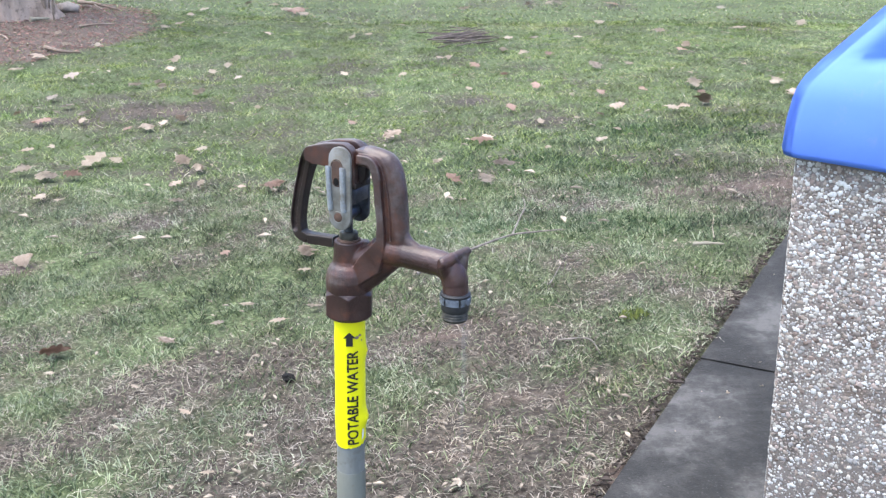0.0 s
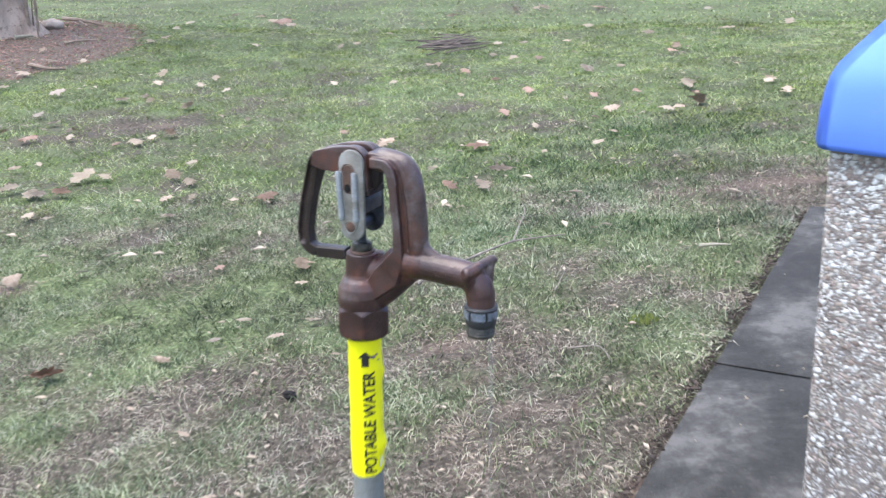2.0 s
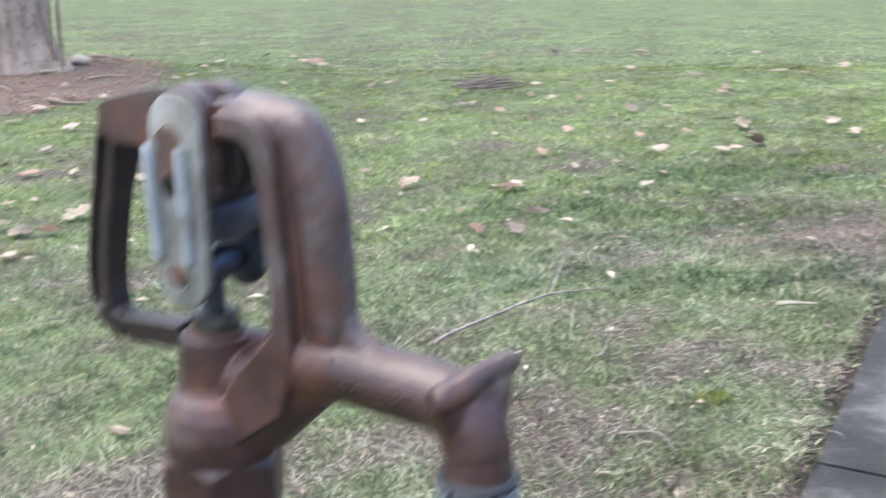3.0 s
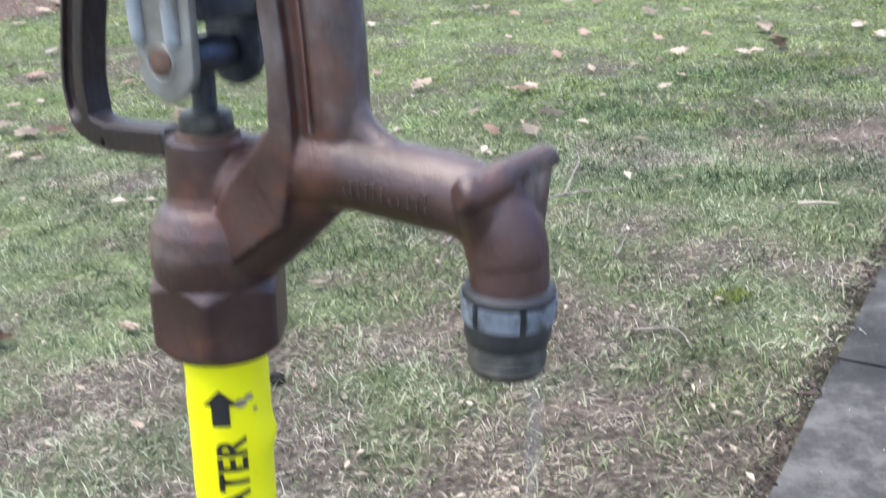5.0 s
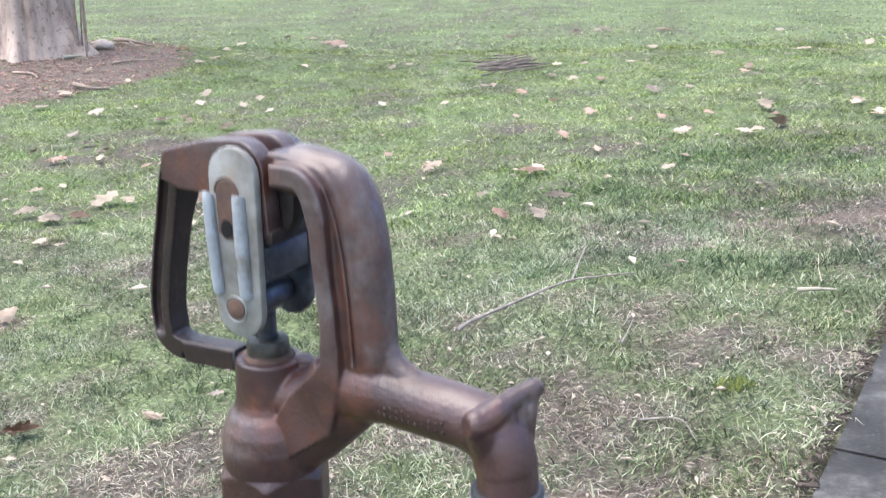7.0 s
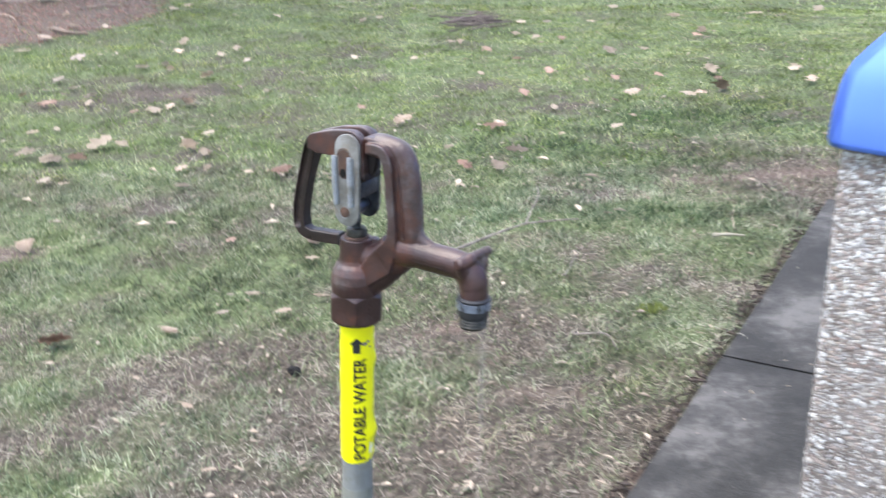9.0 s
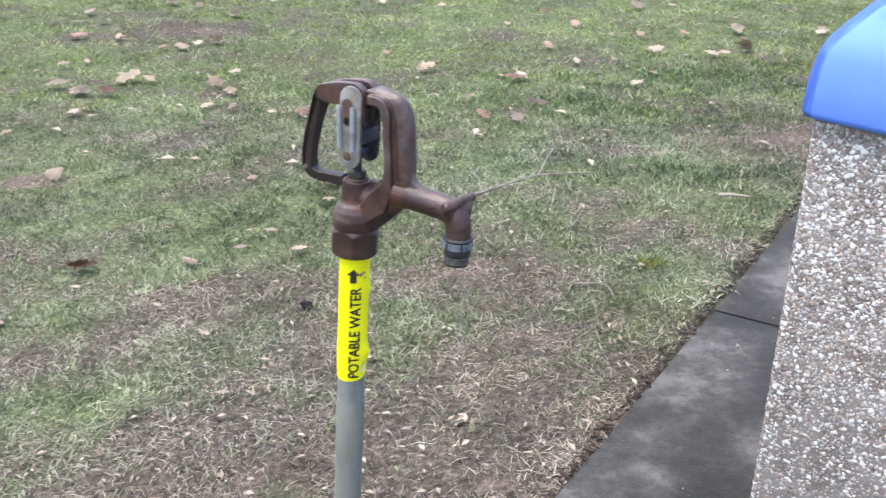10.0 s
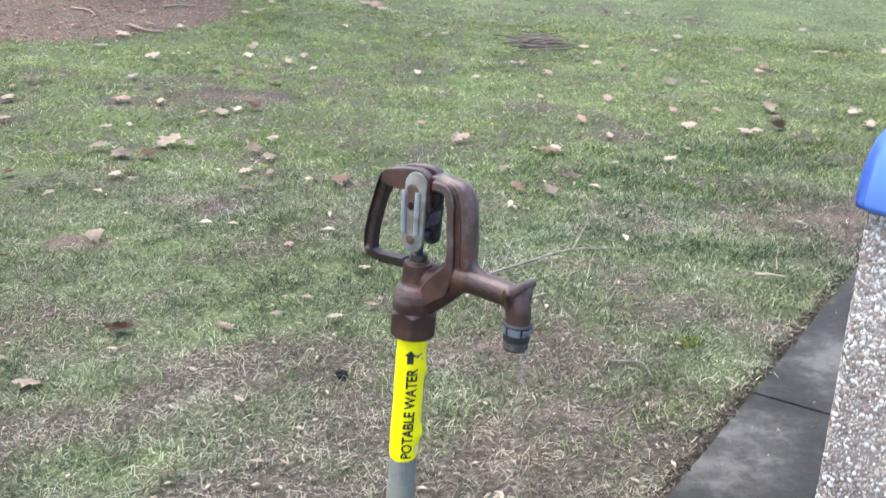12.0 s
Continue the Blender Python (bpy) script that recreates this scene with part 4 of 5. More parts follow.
    for r0, r1 in zip(rings, rings[1:]):
        for k in range(12):
            bm.faces.new((r0[k], r0[(k + 1) % 12], r1[(k + 1) % 12], r1[k]))
    bmesh.ops.triangulate(bm, faces=[bm.faces.new(rings[0][::-1]), bm.faces.new(rings[-1])])
    cast(part("grip", bm, GRIP_BROWN, hydrant, "brown iron grip loop with a grooved flank"), 0.0007, 2)
    # Black pad put in for the dark gap between grip and neck.
    bm = bmesh.new()
    bar(bm, [(-0.0180, 0, B + 0.0924), (-0.0162, 0, B + 0.0926)], [(0.0056, 0.0062)] * 2)
    part("grip_gap_pad", bm, RUBBER, hydrant, "thin black pad filling the dark gap at the grip's end")

    # snap coupling on the spout
    sx = 0.1305
    coupling = new("hose_coupling")
    coupling.parent = hydrant
    bm = bmesh.new()
    lathe(bm, [(0.0125, B + 0.0625), (0.0150, B + 0.0622), (0.0162, B + 0.0605), (0.0160, B + 0.0590), (0.0151, B + 0.0580), (0.0151, B + 0.047), (0.0150, B + 0.0435), (0.0138, B + 0.0415)], 40, (sx, 0))
    part("body", bm, RUBBER, coupling, "black rubber coupling ring")
    for k in range(6):
        a0 = 6.28319 * k / 6 + 0.30
        bm = bmesh.new()
        outer, inner = [], []
        for m in range(7):
            a = a0 + 0.90 * m / 6
            outer.append((a, 0.0162))
            inner.append((a, 0.0146))
        ring = outer + inner[::-1]
        low = [bm.verts.new((sx + r * math.cos(a), r * math.sin(a), B + 0.0505)) for a, r in ring]
        top = [bm.verts.new((sx + (r + 0.0004) * math.cos(a), (r + 0.0004) * math.sin(a), B + 0.0580)) for a, r in ring]
        bm.faces.new(low[::-1])
        bm.faces.new(top)
        for i in range(len(ring)):
            j = (i + 1) % len(ring)
            bm.faces.new((low[i], low[j], top[j], top[i]))
        part("tab", bm, TAB, coupling, "worn blue-grey plated tab")
    bm = bmesh.new()
    thread = [(0.0118, B + 0.045), (0.0126, B + 0.0425)]
    for k in range(3):
        z = B + 0.0405 - 0.0030 * k
        thread += [(0.0134, z), (0.0139, z - 0.0010), (0.0130, z - 0.0020)]
    thread += [(0.0128, B + 0.0308), (0.0100, B + 0.0305), (0.0098, B + 0.040)]
    lathe(bm, thread, 36, (sx, 0))
    part("thread", bm, BRASS, coupling, "tarnished brass hose thread")

    # the yellow sleeve with its writing
    face = radians(-57.6)
    sleeve = new("label_sleeve")
    sleeve.parent = hydrant
    tagged(sleeve, "bright yellow vinyl sleeve with black lettering")
    bm = bmesh.new()
    rows, sides = 30, 48
    rings = []
    for i in range(rows + 1):
        ring = []
        for k in range(sides):
            a = face + 6.28319 * k / sides
            off = math.sin(a - face)
            ragged = 0.0035 * max(0.0, off) * (1 + noise.noise((k * 0.9, 3, 1))) + 0.0018 * noise.noise((k * 0.5, 7, 2)) + 0.004 * abs(off) ** 6
            z = B - 0.153 + ragged + (0.166 - ragged) * i / rows
            lift = 0.0006 * (1 + noise.noise((a * 2, z * 60, 0))) + 0.0038 * math.exp(-((z - B + 0.119) / 0.008) ** 2) * max(0.0, math.cos(a - face - 1.45)) ** 4
            lift += 0.0026 * math.exp(-((z - B + 0.035) / 0.006) ** 2) * max(0.0, math.cos(a - face - 1.5)) ** 6
            r = 0.0169 + lift
            ring.append(bm.verts.new((r * math.cos(a), r * math.sin(a), z)))
        rings.append(ring)
    for r0, r1 in zip(rings, rings[1:]):
        for k in range(sides):
            bm.faces.new((r0[k], r0[(k + 1) % sides], r1[(k + 1) % sides], r1[k]))
    part("vinyl", bm, YELLOW, sleeve)

    def wrapped(name, me, material, up, shift, label=""):
        """Lays a flat mesh (x along the writing, y across it) round the sleeve, reading upwards."""
        for v in me.vertices:
            a = face - (v.co.y + shift) / 0.0177
            r = 0.0185
            z = up + v.co.x
            v.co = (r * math.cos(a), r * math.sin(a), z)
        me.materials.clear()
        me.materials.append(material)
        ob = new(name, me)
        ob.parent = sleeve
        if label:
            tagged(ob, label)

    font = bpy.data.curves.new("lettering", "FONT")
    font.body, font.size, font.resolution_u, font.offset = "POTABLE WATER", 0.0150, 4, 0.00035
    holder = new("lettering", font)
    flat = bpy.data.meshes.new_from_object(holder.evaluated_get(bpy.context.evaluated_depsgraph_get()))
    bpy.data.objects.remove(holder)
    width = max(v.co.x for v in flat.vertices) - min(v.co.x for v in flat.vertices)
    left = min(v.co.x for v in flat.vertices)
    tall = max(v.co.y for v in flat.vertices)
    for v in flat.vertices:
        v.co.x = (v.co.x - left) * 0.119 / width
        v.co.y = v.co.y * 0.0122 / tall - 0.0061
    work = bmesh.new()
    work.from_mesh(flat)
    bmesh.ops.triangulate(work, faces=work.faces[:])
    bmesh.ops.subdivide_edges(work, edges=[e for e in work.edges if e.calc_length() > 0.003], cuts=2)
    work.to_mesh(flat)
    work.free()
    wrapped("lettering", flat, INK, B - 0.147, -0.0025, "black words POTABLE WATER")
    bm = bmesh.new()
    for k in range(16):
        y0, y1 = -0.0072 + 0.0009 * k, -0.0072 + 0.0009 * (k + 1)
        tips = [0.0170 - 0.0075 * abs(y) / 0.0072 for y in (y0, y1)]
        foot = 0.0 if abs(y0 + y1) / 2 < 0.0033 else 0.0095
        bm.faces.new([bm.verts.new(v) for v in ((foot, y0, 0), (tips[0], y0, 0), (tips[1], y1, 0), (foot, y1, 0))])
    me = bpy.data.meshes.new("arrow")
    bm.to_mesh(me)
    bm.free()
    wrapped("arrow", me, INK, B - 0.0225, 0.0005, "black arrow pointing up")
    bm = bmesh.new()
    for cx2, cy2, r in ((0.0, 0.0, 0.0026), (0.0020, -0.0035, 0.0020), (-0.0045, -0.0060, 0.0013)):
        bm.faces.new([bm.verts.new((cx2 + r * math.cos(a) * 0.8, cy2 + r * math.sin(a), 0)) for a in (0.7 * k for k in range(9))])
    me = bpy.data.meshes.new("scuff")
    bm.to_mesh(me)
    bm.free()
    wrapped("scuff", me, LEAVES["grey"], B - 0.0125, -0.0078, "grey scuff in the vinyl")
    bm = bmesh.new()
    bm.faces.new([bm.verts.new(v) for v in ((-0.006, 0.0018, 0), (0.002, 0.0012, 0), (0.007, 0.0004, 0), (0.008, -0.0014, 0), (0.001, -0.0024, 0), (-0.005, -0.0010, 0))])
    me = bpy.data.meshes.new("tear")
    bm.to_mesh(me)
    bm.free()
    wrapped("tear", me, WHITE, B - 0.137, -0.0150, "white torn backing")


make_hydrant()

# thin trickle from the coupling
bm = bmesh.new()
drip = hydrant.matrix_world @ Vector((0.1385, 0.0075, B + 0.031))
tube(bm, [(drip.x + 0.004 * k / 9, drip.y, drip.z - (drip.z - FOOT - 0.02) * (k / 9) ** 1.3) for k in range(10)], [0.0030, 0.0028, 0.0016, 0.0005, 0.0002, 0.0001, 0.0001, 0.0001, 0.0001, 0.0001], 8)
tagged(part("water_trickle", bm, WATER), "thin clear trickle of water falling from the hose thread", "water")

# ---- the litter bin ----
BIN = Vector((0.438, 1.378))                    # upper near corner of the concrete body
BIN_TURN = math.atan2(-0.55, 0.83)
BIN_WIDE, BIN_TOP, BIN_IN = 0.56, 1.075, 0.030
BIN_FOOT = float(slab_z(*slab_coords(BIN.x + 0.40, BIN.y + 0.06)))
litter_bin = new("litter_bin")
litter_bin.matrix_world = pose(BIN.x, BIN.y, BIN_FOOT, 0, 0, math.degrees(BIN_TURN))
tagged(litter_bin, "square exposed-aggregate concrete litter bin with a blue plastic lid", "litter bin")


def make_bin():
    high = BIN_TOP - BIN_FOOT
    bm = bmesh.new()
    low = [(BIN_IN, BIN_IN), (BIN_WIDE - BIN_IN, BIN_IN), (BIN_WIDE - BIN_IN, BIN_WIDE - BIN_IN), (BIN_IN, BIN_WIDE - BIN_IN)]
    top = [(0, 0), (BIN_WIDE, 0), (BIN_WIDE, BIN_WIDE), (0, BIN_WIDE)]
    a = [bm.verts.new((x, y, -0.01)) for x, y in low]
    b = [bm.verts.new((x, y, high)) for x, y in top]
    bm.faces.new(a[::-1])
    bm.faces.new(b)
    for i in range(4):
        bm.faces.new((a[i], a[(i + 1) % 4], b[(i + 1) % 4], b[i]))
    bevel(bm, 0.010, 3)
    body = part("body", bm, CEMENT, litter_bin, "brown cement set with pale pebbles")

    # pebbles: unit stones, flattened, pressed into the four faces
    rng = np.random.RandomState(4)
    stone = bmesh.new()
    bmesh.ops.create_icosphere(stone, subdivisions=2, radius=1.0)
    unit = np.array([v.co[:] for v in stone.verts])
    tris = np.array([[v.index for v in f.verts] for f in stone.faces])
    shapes = []
    for k in range(6):
        bumps = np.array([1 + 0.62 * noise.noise(Vector(p) * 1.5 + Vector((k * 7.0, 0, 0))) + 0.22 * noise.noise(Vector(p) * 4.0 + Vector((0, k * 5.0, 0))) for p in unit])
        shapes.append(unit * bumps[:, None])
    stone.free()
    stone = bmesh.new()
    bmesh.ops.create_icosphere(stone, subdivisions=1, radius=1.05)
    small = np.array([v.co[:] for v in stone.verts])
    small_tris = np.array([[v.index for v in f.verts] for f in stone.faces])
    small_shapes = [small * np.array([1 + 0.5 * noise.noise(Vector(p) * 1.7 + Vector((k * 7.0, 0, 0))) for p in small])[:, None] for k in range(6)]
    stone.free()

    def spots(passes, wide):
        """Random places and radii, so that no two stones overlap much; passes: (tries, least radius, most)."""
        cell, taken, out = 0.014, {}, []
        for tries, least, most in passes:
            xs, zs, rs = rng.uniform(0.003, wide - 0.003, tries), rng.uniform(0.0, high - 0.012, tries), least + (most - least) * rng.rand(tries) ** 1.6
            for x, z, r in zip(xs.tolist(), zs.tolist(), rs.tolist()):
                key = (int(x / cell), int(z / cell))
                near = [q for i in (-1, 0, 1) for j in (-1, 0, 1) for q in taken.get((key[0] + i, key[1] + j), ())]
                if all((q[0] - x) ** 2 + (q[1] - z) ** 2 > (0.71 * (q[2] + r)) ** 2 for q in near):
                    taken.setdefault(key, []).append((x, z, r))
                    out.append((x, z, r))
        return out

    meshes = []
    for s in shapes:
        me = bpy.data.meshes.new("pebble")
        me.from_pydata([tuple(v) for v in s], [], [tuple(t) for t in tris])
        me.polygons.foreach_set("use_smooth", [True] * len(me.polygons))
        me.materials.append(PEBBLE_ONE)
        meshes.append(me)
    rest, singles = [([], [], [0]), ([], [], [0])], 0
    for side in range(4):
        for x, z, r in spots([(28000, 0.0020, 0.0040), (46000, 0.0013, 0.0020)] if side in (0, 3) else [(3000, 0.004, 0.006)], BIN_WIDE):
            inset = BIN_IN * (1 - z / high)
            if side == 3 and x < BIN_WIDE - 0.09 and (r < 0.0026 or (x * 997) % 1 < 0.5):
                continue
            if not inset + 0.001 < x < BIN_WIDE - inset - 0.001:
                continue
            size = np.array([r * rng.uniform(0.95, 1.4), r * 0.25, r * rng.uniform(0.80, 1.15)])
            edge, other = x - inset, BIN_WIDE - inset - x
            tilt, deep = 0.0, inset + 0.04 * r
            if min(edge, other) < 0.010:
                tilt = (1 - min(edge, other) / 0.010) * 0.8 * (1 if edge < other else -1)
                deep = inset + 0.010 - (0.010 - 0.10 * r) * math.cos(tilt)
                shift = (0.010 - 0.10 * r) * math.sin(abs(tilt))
                x = inset + 0.010 - shift if edge < other else BIN_WIDE - inset - 0.010 + shift
            turn = rng.uniform(0, 3.14159)
            spin = np.array([[math.cos(turn), 0, -math.sin(turn)], [0, 1, 0], [math.sin(turn), 0, math.cos(turn)]])
            lean = np.array([[math.cos(tilt), math.sin(tilt), 0], [-math.sin(tilt), math.cos(tilt), 0], [0, 0, 1]])
            quarter = Matrix.Rotation(side * math.pi / 2, 3, "Z")
            half = BIN_WIDE / 2
            centre = quarter @ Vector((x - half, deep - half, 0)) + Vector((half, half, z))
            full = np.array(quarter) @ lean @ spin @ np.diag(size)
            dark = rng.rand() < 0.10
            if side == 0 and singles < 300 and r > 0.0026 and x < 0.26 and z > high - 0.42 and not dark:
                m = Matrix([[*row, c] for row, c in zip(full.tolist(), centre)] + [[0, 0, 0, 1]])
                ob = new("pebble", meshes[singles % 6])
                ob.parent = body
                ob.matrix_local = m
                singles += 1
            else:
                rough = r < 0.0030 or side in (1, 2)
                pile = rest[1 if dark else 0]
                pile[0].append((small_shapes if rough else shapes)[int(1e6 * x) % 6] @ full.T + np.array(centre))
                pile[1].append((small_tris if rough else tris) + pile[2][0])
                pile[2][0] += len(pile[0][-1])
    for pile, material, label in ((rest[0], PEBBLE, "pale quartz pebbles pressed in the cement"), (rest[1], PEBBLE_DARK, "red-brown pebbles pressed in the cement")):
        ob = arrays("pebble_rest", np.concatenate(pile[0]), np.concatenate(pile[1]), material, body, label)
        tagged(ob, kind="stuff")

    # lid: flared skirt, rounded shoulder and a hipped roof, with a steep panel set back behind a ledge on each slope
    bm = bmesh.new()
    mid = BIN_WIDE / 2
    profile = [(0.006, -0.006), (-0.016, -0.005), (-0.0185, 0.003), (-0.0180, 0.040), (-0.0150, 0.070), (-0.0115, 0.086), (-0.0050, 0.101), (0.0030, 0.112), (0.0070, 0.1185)]
    profile += [(0.007 + d, 0.1185 + d * 1.30) for d in [0.006, 0.010] + [0.018 + 0.012 * k for k in range(16)]]
    loops = []
    for inset, z in profile:
        loop = []
        half = mid - inset
        r = 0.027
        for side in range(4):
            turned = Matrix.Rotation(side * math.pi / 2, 3, "Z")
            run = [(-half + r - r * math.sin(radians(15 * k)), -half + r - r * math.cos(radians(15 * k))) for k in range(6, 0, -1)]
            run += [((half - r) * (2 * k / 24 - 1), -half) for k in range(24)]
            run += [(half - r + r * math.sin(radians(15 * k)), -half + r - r * math.cos(radians(15 * k))) for k in range(0, 6)]
            for x, y in run:
                back = max(0.0, 0.066 + 0.30 * (z - 0.125) - inset) * float(ease((z - 0.117) / 0.018))
                sunk = back * float(ease((half - 0.042 - abs(x)) / 0.035)) if y < -half + 0.001 else 0.0
                v = turned @ Vector((x, y + sunk, 0))
                loop.append(bm.verts.new((mid + v.x, mid + v.y, high + z)))
        loops.append(loop)
    for l0, l1 in zip(loops, loops[1:]):
        for k in range(len(l0)):
            bm.faces.new((l0[k], l0[(k + 1) % len(l0)], l1[(k + 1) % len(l0)], l1[k]))
    bm.faces.new(loops[-1])
    part("lid", bm, BLUE, litter_bin, "glossy blue plastic lid with a hipped roof", smooth=75)


make_bin()


# ---- the tree and its bed ----
def make_tree():
    tree = new("tree")
    cx, cy = -5.73, 10.50
    base = float(ground_z(cx, cy))
    tree.matrix_world = pose(cx, cy, base)
    tagged(tree, "old tree with grey-brown bark and flared roots in mulch", "tree")
    sides, rows = 90, 70
    verts = []
    for i in range(rows + 1):
        z = -0.15 + 6.5 * (i / rows) ** 1.5
        for k in range(sides):
            a = 6.28319 * k / sides
            flare = 0.42 * math.exp(-max(z, -0.05) / 0.22)
            cleft = abs((a + 1.24 + math.pi) % 6.28319 - math.pi) + 0.05 * math.sin(1.7 * z)
            root = abs((a - 0.26 + math.pi) % 6.28319 - math.pi)
            lobes = 1 + flare * (0.35 + 0.65 * max(0, math.cos(5 * a + 0.6)) ** 1.5) + 0.05 * math.cos(5 * a + 0.9) - 0.30 * math.exp(-(cleft / 0.085) ** 2) - 0.07 * math.exp(-((cleft - 0.75) / 0.07) ** 2) + 0.42 * math.exp(-(root / 0.22) ** 2) * math.exp(-max(z, 0) / 0.22)
            r = (0.43 - 0.022 * z) * lobes
            r += 0.030 * noise.noise((math.cos(a) * 4, math.sin(a) * 4, z * 0.9)) + 0.010 * noise.noise((math.cos(a) * 14, math.sin(a) * 14, z * 3.0))
            verts.append((r * math.cos(a), r * math.sin(a), z))
    faces = [(i * sides + k, i * sides + (k + 1) % sides, (i + 1) * sides + (k + 1) % sides, (i + 1) * sides + k) for i in range(rows) for k in range(sides)]
    arrays("trunk", np.array(verts), np.array(faces), BARK, tree)
    for sx, sy, lean, thick, tall in ((0.60, -0.10, 0.02, 0.019, 3.2), (0.64, -0.02, -0.05, 0.012, 2.6), (0.67, -0.12, 0.07, 0.009, 2.2), (0.62, -0.06, 0.16, 0.008, 1.9)):
        bm = bmesh.new()
        tube(bm, [(sx - 0.05 + lean * t * t + 0.02 * math.sin(2.3 * t + sx * 40), sy + 0.03 * t, -0.05 + tall * t) for t in (0, 0.15, 0.3, 0.5, 0.7, 0.85, 1)], [thick * (1.2 - 0.9 * t) for t in (0, 0.15, 0.3, 0.5, 0.7, 0.85, 1)], 8)
        part("sucker_shoot", bm, WOOD, tree, "thin upright shoot")
    rng = random.Random(5)
    for k in range(7):
        a = 0.9 * k + rng.uniform(-0.2, 0.2)
        start = Vector((0.1 * math.cos(a), 0.1 * math.sin(a), 4.6 + 0.25 * k))
        pts = [start]
        way = Vector((math.cos(a), math.sin(a), 0.7 + 0.15 * k)).normalized()
        for s in range(8):
            way = (way + Vector((rng.uniform(-0.25, 0.25), rng.uniform(-0.25, 0.25), 0.12))).normalized()
            pts.append(pts[-1] + way * 0.6)
        bm = bmesh.new()
        tube(bm, pts, [0.24 - 0.027 * s for s in range(9)], 10)
        for s in (3, 5, 6, 7):
            side_way = (Vector((rng.uniform(-1, 1), rng.uniform(-1, 1), 0.5))).normalized()
            tube(bm, [pts[s], pts[s] + side_way * 0.5, pts[s] + side_way * 1.1 + Vector((0, 0, 0.2)), pts[s] + side_way * 1.7 + Vector((0, 0, 0.5))], [0.07, 0.05, 0.03, 0.012], 7)
        part("limb", bm, BARK, tree)


make_tree()


def drape(x, y, up=0.0):
    return Vector((x, y, float(turf_z(np.array([x]), np.array([y]))[0]) + up))


def scatter_chips(name, xs, ys, material, size, label, category, up=0.004):
    """Flat chips lying at all angles, as one object."""
    rng = np.random.RandomState(len(xs))
    n = len(xs)
    zs = ground_z(xs, ys) + up
    a = rng.uniform(0, 6.28, n)
    length = size[0] + (size[1] - size[0]) * rng.rand(n) ** 2
    wide = length * rng.uniform(0.18, 0.5, n)
    ux, uy = np.cos(a), np.sin(a)
    rise = rng.uniform(-0.25, 0.45, n)
    pts = []
    for s, w, h in ((-1, 0.5, 0), (-0.2, -1, 0.16), (1, -0.3, 0.05), (0.3, 1, 0.10)):
        pts.append(np.stack([xs + length / 2 * s * ux - wide / 2 * w * uy, ys + length / 2 * s * uy + wide / 2 * w * ux, zs + (length / 2) * (s * rise * 0.6 + 0.2) + length * h], -1))
    top = np.stack(pts, 1)
    low = top.copy()
    low[:, :, 2] -= 0.0025 + 0.03 * length[:, None]
    verts = np.concatenate([top, low], 1).reshape(-1, 3)
    quad = np.array([[0, 1, 2, 3], [7, 6, 5, 4], [0, 4, 5, 1], [1, 5, 6, 2], [2, 6, 7, 3], [3, 7, 4, 0]])
    faces = (np.arange(n)[:, None, None] * 8 + quad[None]).reshape(-1, 4)
    ob = arrays(name, verts, faces, material, smooth=False)
    return tagged(ob, label, category, kind="stuff")


rng = np.random.RandomState(8)
px, py = rng.uniform(-8.2, -3.3, 11000), rng.uniform(6.8, 12.8, 11000)
keep = (np.hypot((px + 5.85) / 2.0, (py - 9.80) / 2.6) + 0.16 * (fbm(px, py, 1.6, 21) - 0.5) < 1.0)
scatter_chips("mulch", px[keep], py[keep], CHIPS, (0.015, 0.060), "red-brown shredded bark mulch spread round the tree", "mulch")


def stick(points, radius, material, label, name="stick", fork=None):
    """A fallen stick, lying on the ground along plan points."""
    thing = new(name)
    pts = [drape(x, y, radius * 0.9 + up) for x, y, up in points]
    thing.location = pts[0]
    bm = bmesh.new()
    line = smooth_path([p - pts[0] for p in pts], 4)
    r = [radius * (1 - 0.6 * k / (len(line) - 1)) * (1 + 0.15 * math.sin(k * 2.1)) for k in range(len(line))]
    tube(bm, line, r, 8)
    part("main_stem", bm, material, thing)
    if fork:
        bm = bmesh.new()
        fl = smooth_path([drape(x, y, radius * 0.9 + up) - pts[0] for x, y, up in fork], 3)
        tube(bm, fl, [radius * 0.6 * (1 - 0.6 * k / (len(fl) - 1)) for k in range(len(fl))], 7)
        part("side_twig", bm, material, thing)
    return tagged(thing, label, "stick")


stick([(-0.26, 3.155, 0.03), (-0.221, 3.2, 0.036), (-0.108, 3.33, 0.036), (-0.027, 3.41, 0.036), (0.061, 3.489, 0.036), (0.144, 3.50, 0.036), (0.25, 3.503, 0.036)], 0.0064, TWIG, "forked bare twig lying across the grass", "twig", [(0.061, 3.489, 0.036), (0.083, 3.647, 0.044), (0.106, 3.803, 0.044), (0.098, 3.93, 0.044)])
stick([(0.685, 3.262, 0.016), (0.735, 3.25, 0.020), (0.785, 3.24, 0.018)], 0.0075, PEELED, "short pale peeled stick in the grass")
stick([(0.19, 2.98, 0.02), (0.215, 3.08, 0.02), (0.235, 3.16, 0.025)], 0.0026, TWIG, "thin dry twig in the grass", "twig")
stick([(0.21, 2.56, 0.008), (0.29, 2.53, 0.012), (0.315, 2.44, 0.008)], 0.0028, TWIG, "thin bent twig in the dry grass", "twig")
stick([(0.775, 3.36, 0.01), (0.78, 3.43, 0.03), (0.795, 3.50, 0.05)], 0.0016, LEAVES["tan"], "pale dry grass stem", "stem")
stick([(-4.36, 8.70, 0.01), (-4.22, 8.60, 0.012), (-4.10, 8.55, 0.01), (-3.98, 8.60, 0.005)], 0.022, WOOD, "pale fallen stick on the mulch")
